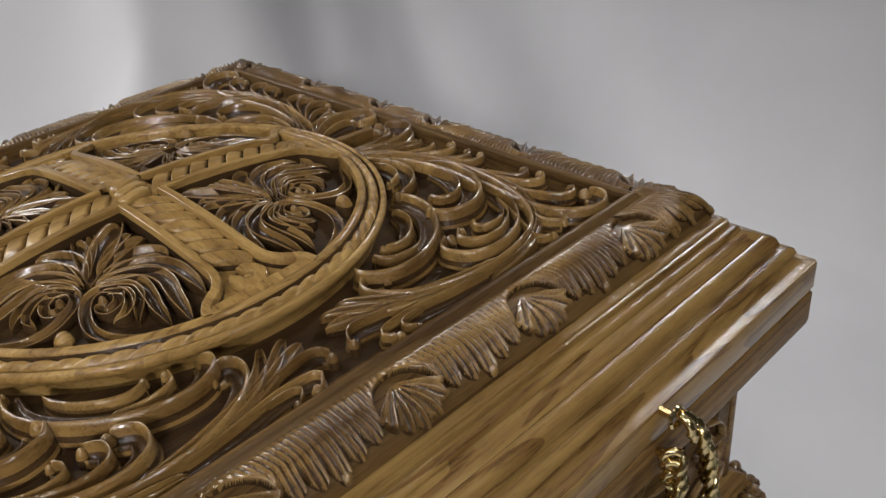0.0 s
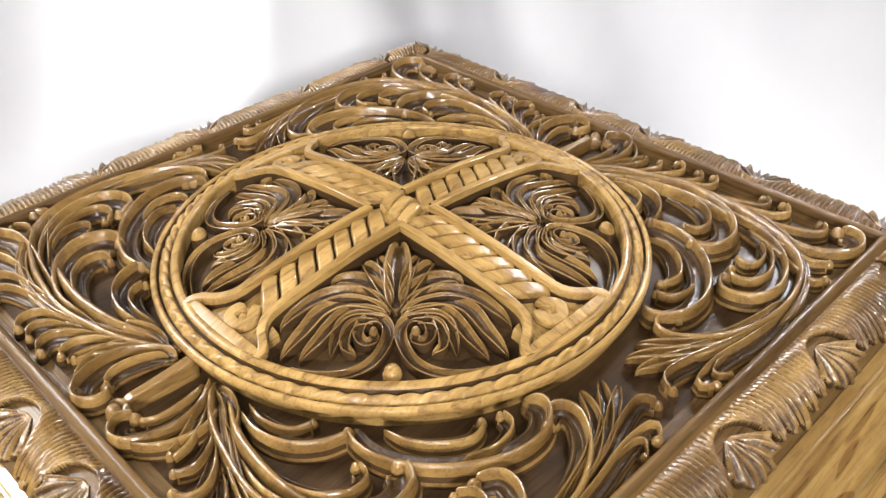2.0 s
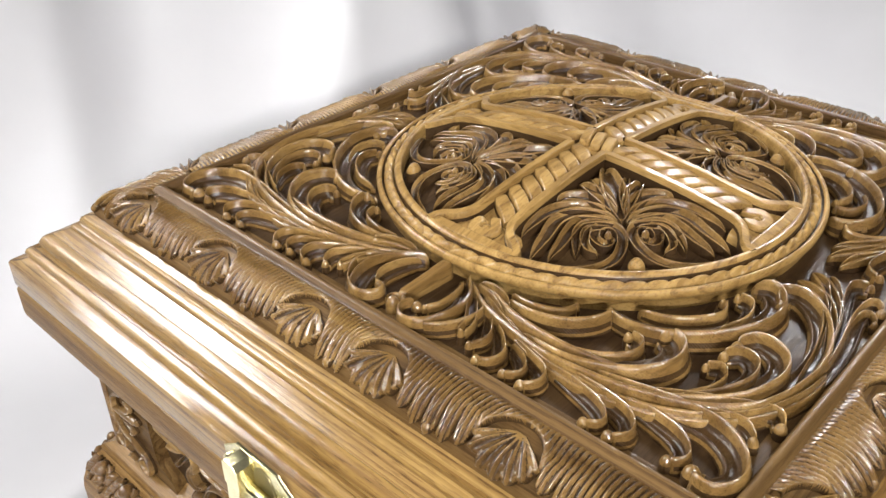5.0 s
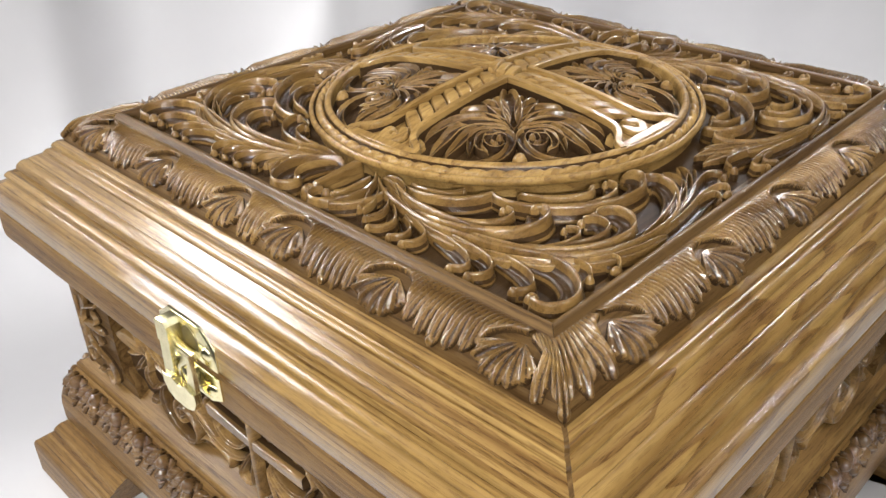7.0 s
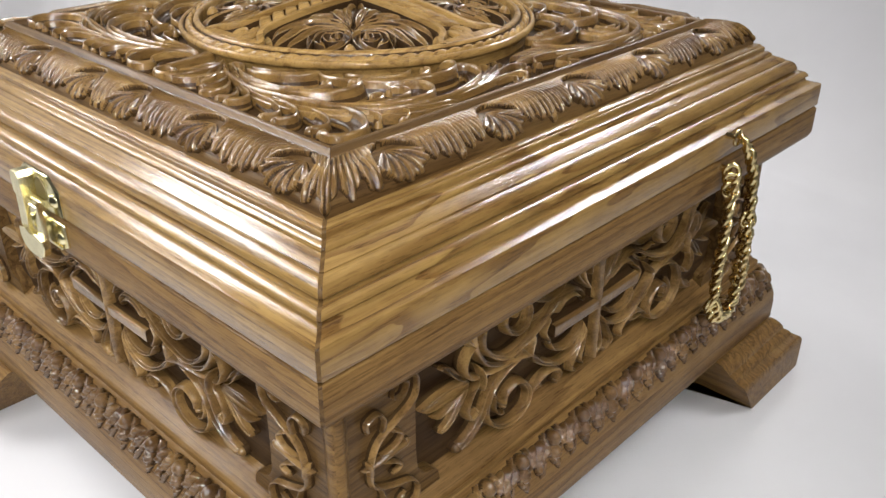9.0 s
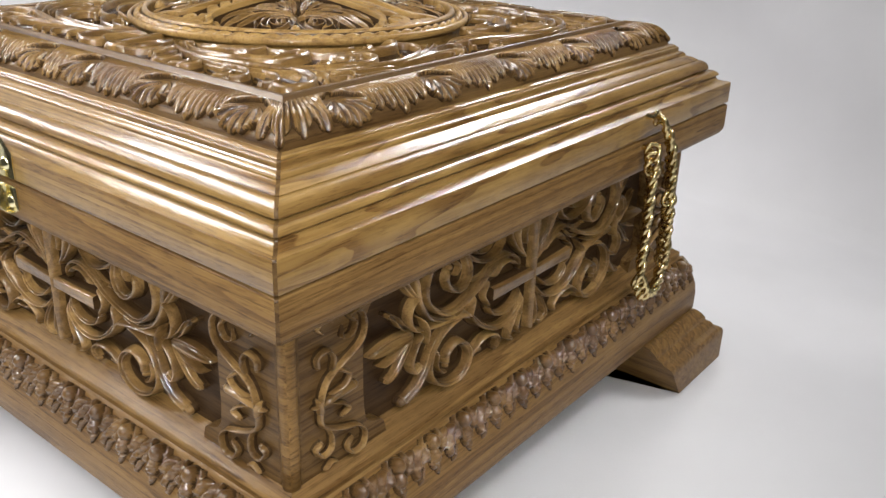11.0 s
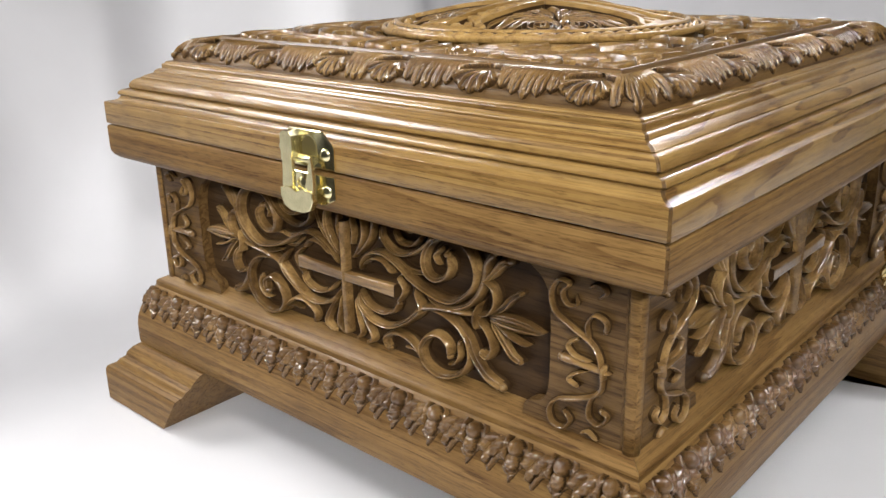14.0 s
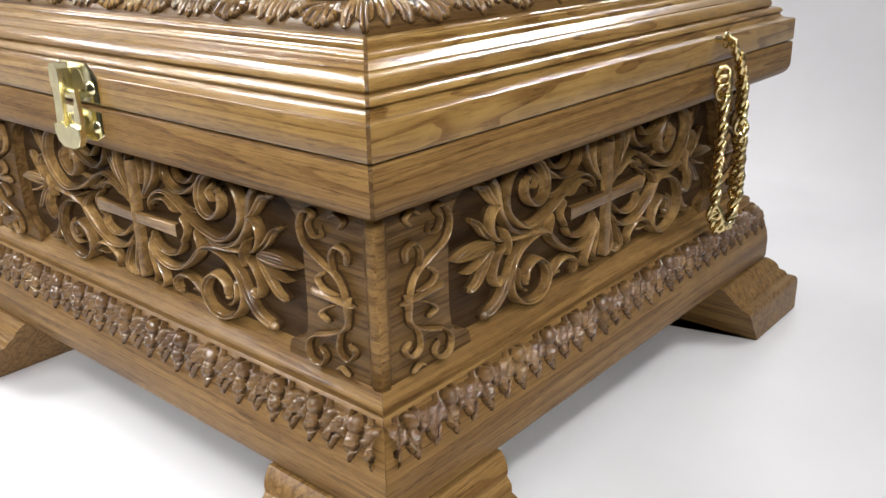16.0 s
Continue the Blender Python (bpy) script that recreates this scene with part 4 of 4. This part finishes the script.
for x, z in ((-13.0, 167.0), (12.2, 166.5), (12.0, 151.5), (-12.2, 151.5)):
    part("screw", SCREW, latch, "", Matrix.Translation((x / 1000, -0.1614, z / 1000)) @ pose(0, 0, 0, 90, 0, 20))
pin_v = lathe([(0.0030, 0.0), (0.0030, 0.0030), (0.0022, 0.0036), (0.0001, 0.0036)], 16)
part("pin", mesh_of("pin", pin_v[0], [f[::-1] for f in pin_v[1]], BRASS, 40), latch, "", Matrix.Translation((0, -0.1614, 0.1535)) @ pose(0, 0, 0, 90, 0, 0))

# ---- chain ----
chain = part("chain", mesh_of("chain", *joined(tube([(0.062 + 0.0030 * math.cos(0.4 * k), -0.1655, 0.1705 + 0.0030 * math.sin(0.4 * k)) for k in range(16)], 0.0008, 6, True), tube([(0.062, -0.1604, 0.1705), (0.062, -0.1640, 0.1705)], 0.0014), tube([(0.0615, -0.1604, 0.1560), (0.0615, -0.1650, 0.1560)], 0.0014)), GOLD, 40), casket, "gold coloured curb chain hanging in a loop")
link = []
for i in range(16):
    a = 2 * math.pi * i / 16
    link.append((0.0031 * math.cos(a), 0.0010 * math.sin(2 * a), 0.0040 * math.sin(a)))
LINK = mesh_of("chain_link", *tube(link, 0.00125, 7, True), GOLD)
way = [(0.0620, -0.1672, 0.1715), (0.0690, -0.1690, 0.1620), (0.0735, -0.1695, 0.1540), (0.0765, -0.1695, 0.1400), (0.0785, -0.1695, 0.1230), (0.0805, -0.1690, 0.1050), (0.0825, -0.1680, 0.0900), (0.0805, -0.1675, 0.0815),
       (0.0740, -0.1675, 0.0780), (0.0670, -0.1675, 0.0800), (0.0615, -0.1670, 0.0890), (0.0620, -0.1665, 0.1050), (0.0632, -0.1663, 0.1250), (0.0628, -0.1663, 0.1420), (0.0615, -0.1655, 0.1560)]
fine = []
for a, b in zip(way, way[1:]):
    fine += [Vector(a).lerp(Vector(b), s / 20) for s in range(20)]
total, last, count = 0.0, fine[0], 0
for p in fine[1:]:
    total += (p - last).length
    if total >= 0.0040:
        q = (p - last).to_track_quat("Z", "Y").to_matrix().to_4x4()
        part("chain_link", LINK, chain, "", Matrix.Translation(p) @ q @ pose(0, 0, 0, 0, 0, 32 + 16 * (count % 2)))
        total, count = 0.0, count + 1
    last = p

# ---- cloth and room ----


RIGHT, BACK = 0.12, 0.07  # where the cloth begins to rise


def cloth_mesh():
    n = 150
    side = np.linspace(-0.42, 1.15, n)
    x, y = np.meshgrid(side, side, indexing="ij")
    verts = []
    for a, b in zip(x.ravel(), y.ravel()):
        d = math.log(math.exp((a - RIGHT) * 14) + math.exp((b + BACK) * 14)) / 14
        sway = min(1.0, max(0.0, (d - 0.27) / 0.12))
        d += sway * (0.12 * noise.noise(((a - b) * 3.1 + 1.4 * (a + b), (a + b) * 1.3, 4.0)) + 0.022 * noise.noise(((a - b) * 8.5 + 3.0 * (a + b), (a + b) * 2.0, 8.0)))
        over = max(0.0, d - 0.34)
        lift = over * over / 0.16 if over < 0.12 else 0.09 + (over - 0.12) * 3.0
        cap = 0.34 + 0.24 * min(1.0, max(0.0, (a - b) / 0.6))
        lift = cap * math.tanh(lift / cap)
        f = min(1.0, max(0.0, (max(abs(a), abs(b)) - 0.2) / 0.25))
        left = min(1.0, max(0.0, (b - 0.25) / 0.2)) * min(1.0, max(0.0, (0.25 - a) / 0.3))
        d1, d2 = (b - 0.62 * a - 0.50) / 0.045, (b - 0.9 * a - 0.68) / 0.06
        ridge = 0.045 * math.exp(-d1 * d1) * min(1.0, max(0.0, (0.12 - a) / 0.15)) + 0.07 * math.exp(-d2 * d2) * min(1.0, max(0.0, (0.2 - a) / 0.2))
        fold = ridge + 0.08 * left * (0.3 - abs(noise.noise(((a + 0.5 * b) * 4.5, (b - 0.4 * a) * 2.2, 3.3)))) + f * (0.018 * noise.noise((a * 4.2, b * 4.2, 0.3)) + 0.006 * noise.noise((a * 11, b * 11, 2.0)))
        rise = min(1.0, over / 0.1)
        along = (a - b) * 5.5
        fold += rise * (0.10 * (0.35 - abs(noise.noise((along, lift * 1.2 + (a + b) * 0.8, 5.0)))) + 0.09 * noise.noise((along * 0.45, lift * 2.0, 9.0)))
        near = 0.002 * noise.noise((a * 9, b * 9, 7.0)) * f
        verts.append((a, b, lift + fold + near - 0.0005))
    faces = [(i * n + j, (i + 1) * n + j, (i + 1) * n + j + 1, i * n + j + 1) for i in range(n - 1) for j in range(n - 1)]
    return mesh_of("cloth", verts, faces, CLOTH)


tagged(new("cloth", cloth_mesh()), "white cotton cloth spread under and behind the casket", "cloth", kind="structure")


def box(name, lo, hi, mat, label, category, kind=""):
    verts = [(x, y, z) for z in (lo[2], hi[2]) for x, y in ((lo[0], lo[1]), (hi[0], lo[1]), (hi[0], hi[1]), (lo[0], hi[1]))]
    me = mesh_of(name, verts, [(3, 2, 1, 0), (4, 5, 6, 7), (0, 1, 5, 4), (1, 2, 6, 5), (2, 3, 7, 6), (3, 0, 4, 7)], mat, 30)
    return tagged(new(name, me), label, category, kind=kind)


def table_thing():
    """The table that carries the cloth: a slab top on four square legs."""
    ob = tagged(new("table"), "plain brown wooden table hidden under the white cloth", "table")
    for name, lo, hi in [("tabletop", (-0.40, -0.40, -0.046), (1.13, 1.13, -0.016))] + [("leg", (x, y, -0.76), (x + 0.06, y + 0.06, -0.046)) for x in (-0.34, 1.01) for y in (-0.34, 1.01)]:
        verts = [(x, y, z) for z in (lo[2], hi[2]) for x, y in ((lo[0], lo[1]), (hi[0], lo[1]), (hi[0], hi[1]), (lo[0], hi[1]))]
        part(name, mesh_of(name, verts, [(3, 2, 1, 0), (4, 5, 6, 7), (0, 1, 5, 4), (1, 2, 6, 5), (2, 3, 7, 6), (3, 0, 4, 7)], BOARD, 30), ob)


table_thing()
W = 2.2
box("floor", (-W, -W, -0.85), (W, W, -0.76), BOARD, "brown wooden floor of the room", "floor", "structure")
box("ceiling", (-W, -W, 1.75), (W, W, 1.85), PAINT, "pale painted ceiling", "ceiling", "structure")
box("wall_west", (-W - 0.1, -W, -0.76), (-W, W, 1.75), PAINT, "pale painted wall", "wall", "structure")
box("wall_east", (W, -W, -0.76), (W + 0.1, W, 1.75), PAINT, "pale painted wall", "wall", "structure")
box("wall_south", (-W, -W - 0.1, -0.76), (W, -W, 1.75), PAINT, "pale painted wall", "wall", "structure")
box("wall_north", (-W, W, -0.76), (W, W + 0.1, 1.75), PAINT, "pale painted wall", "wall", "structure")
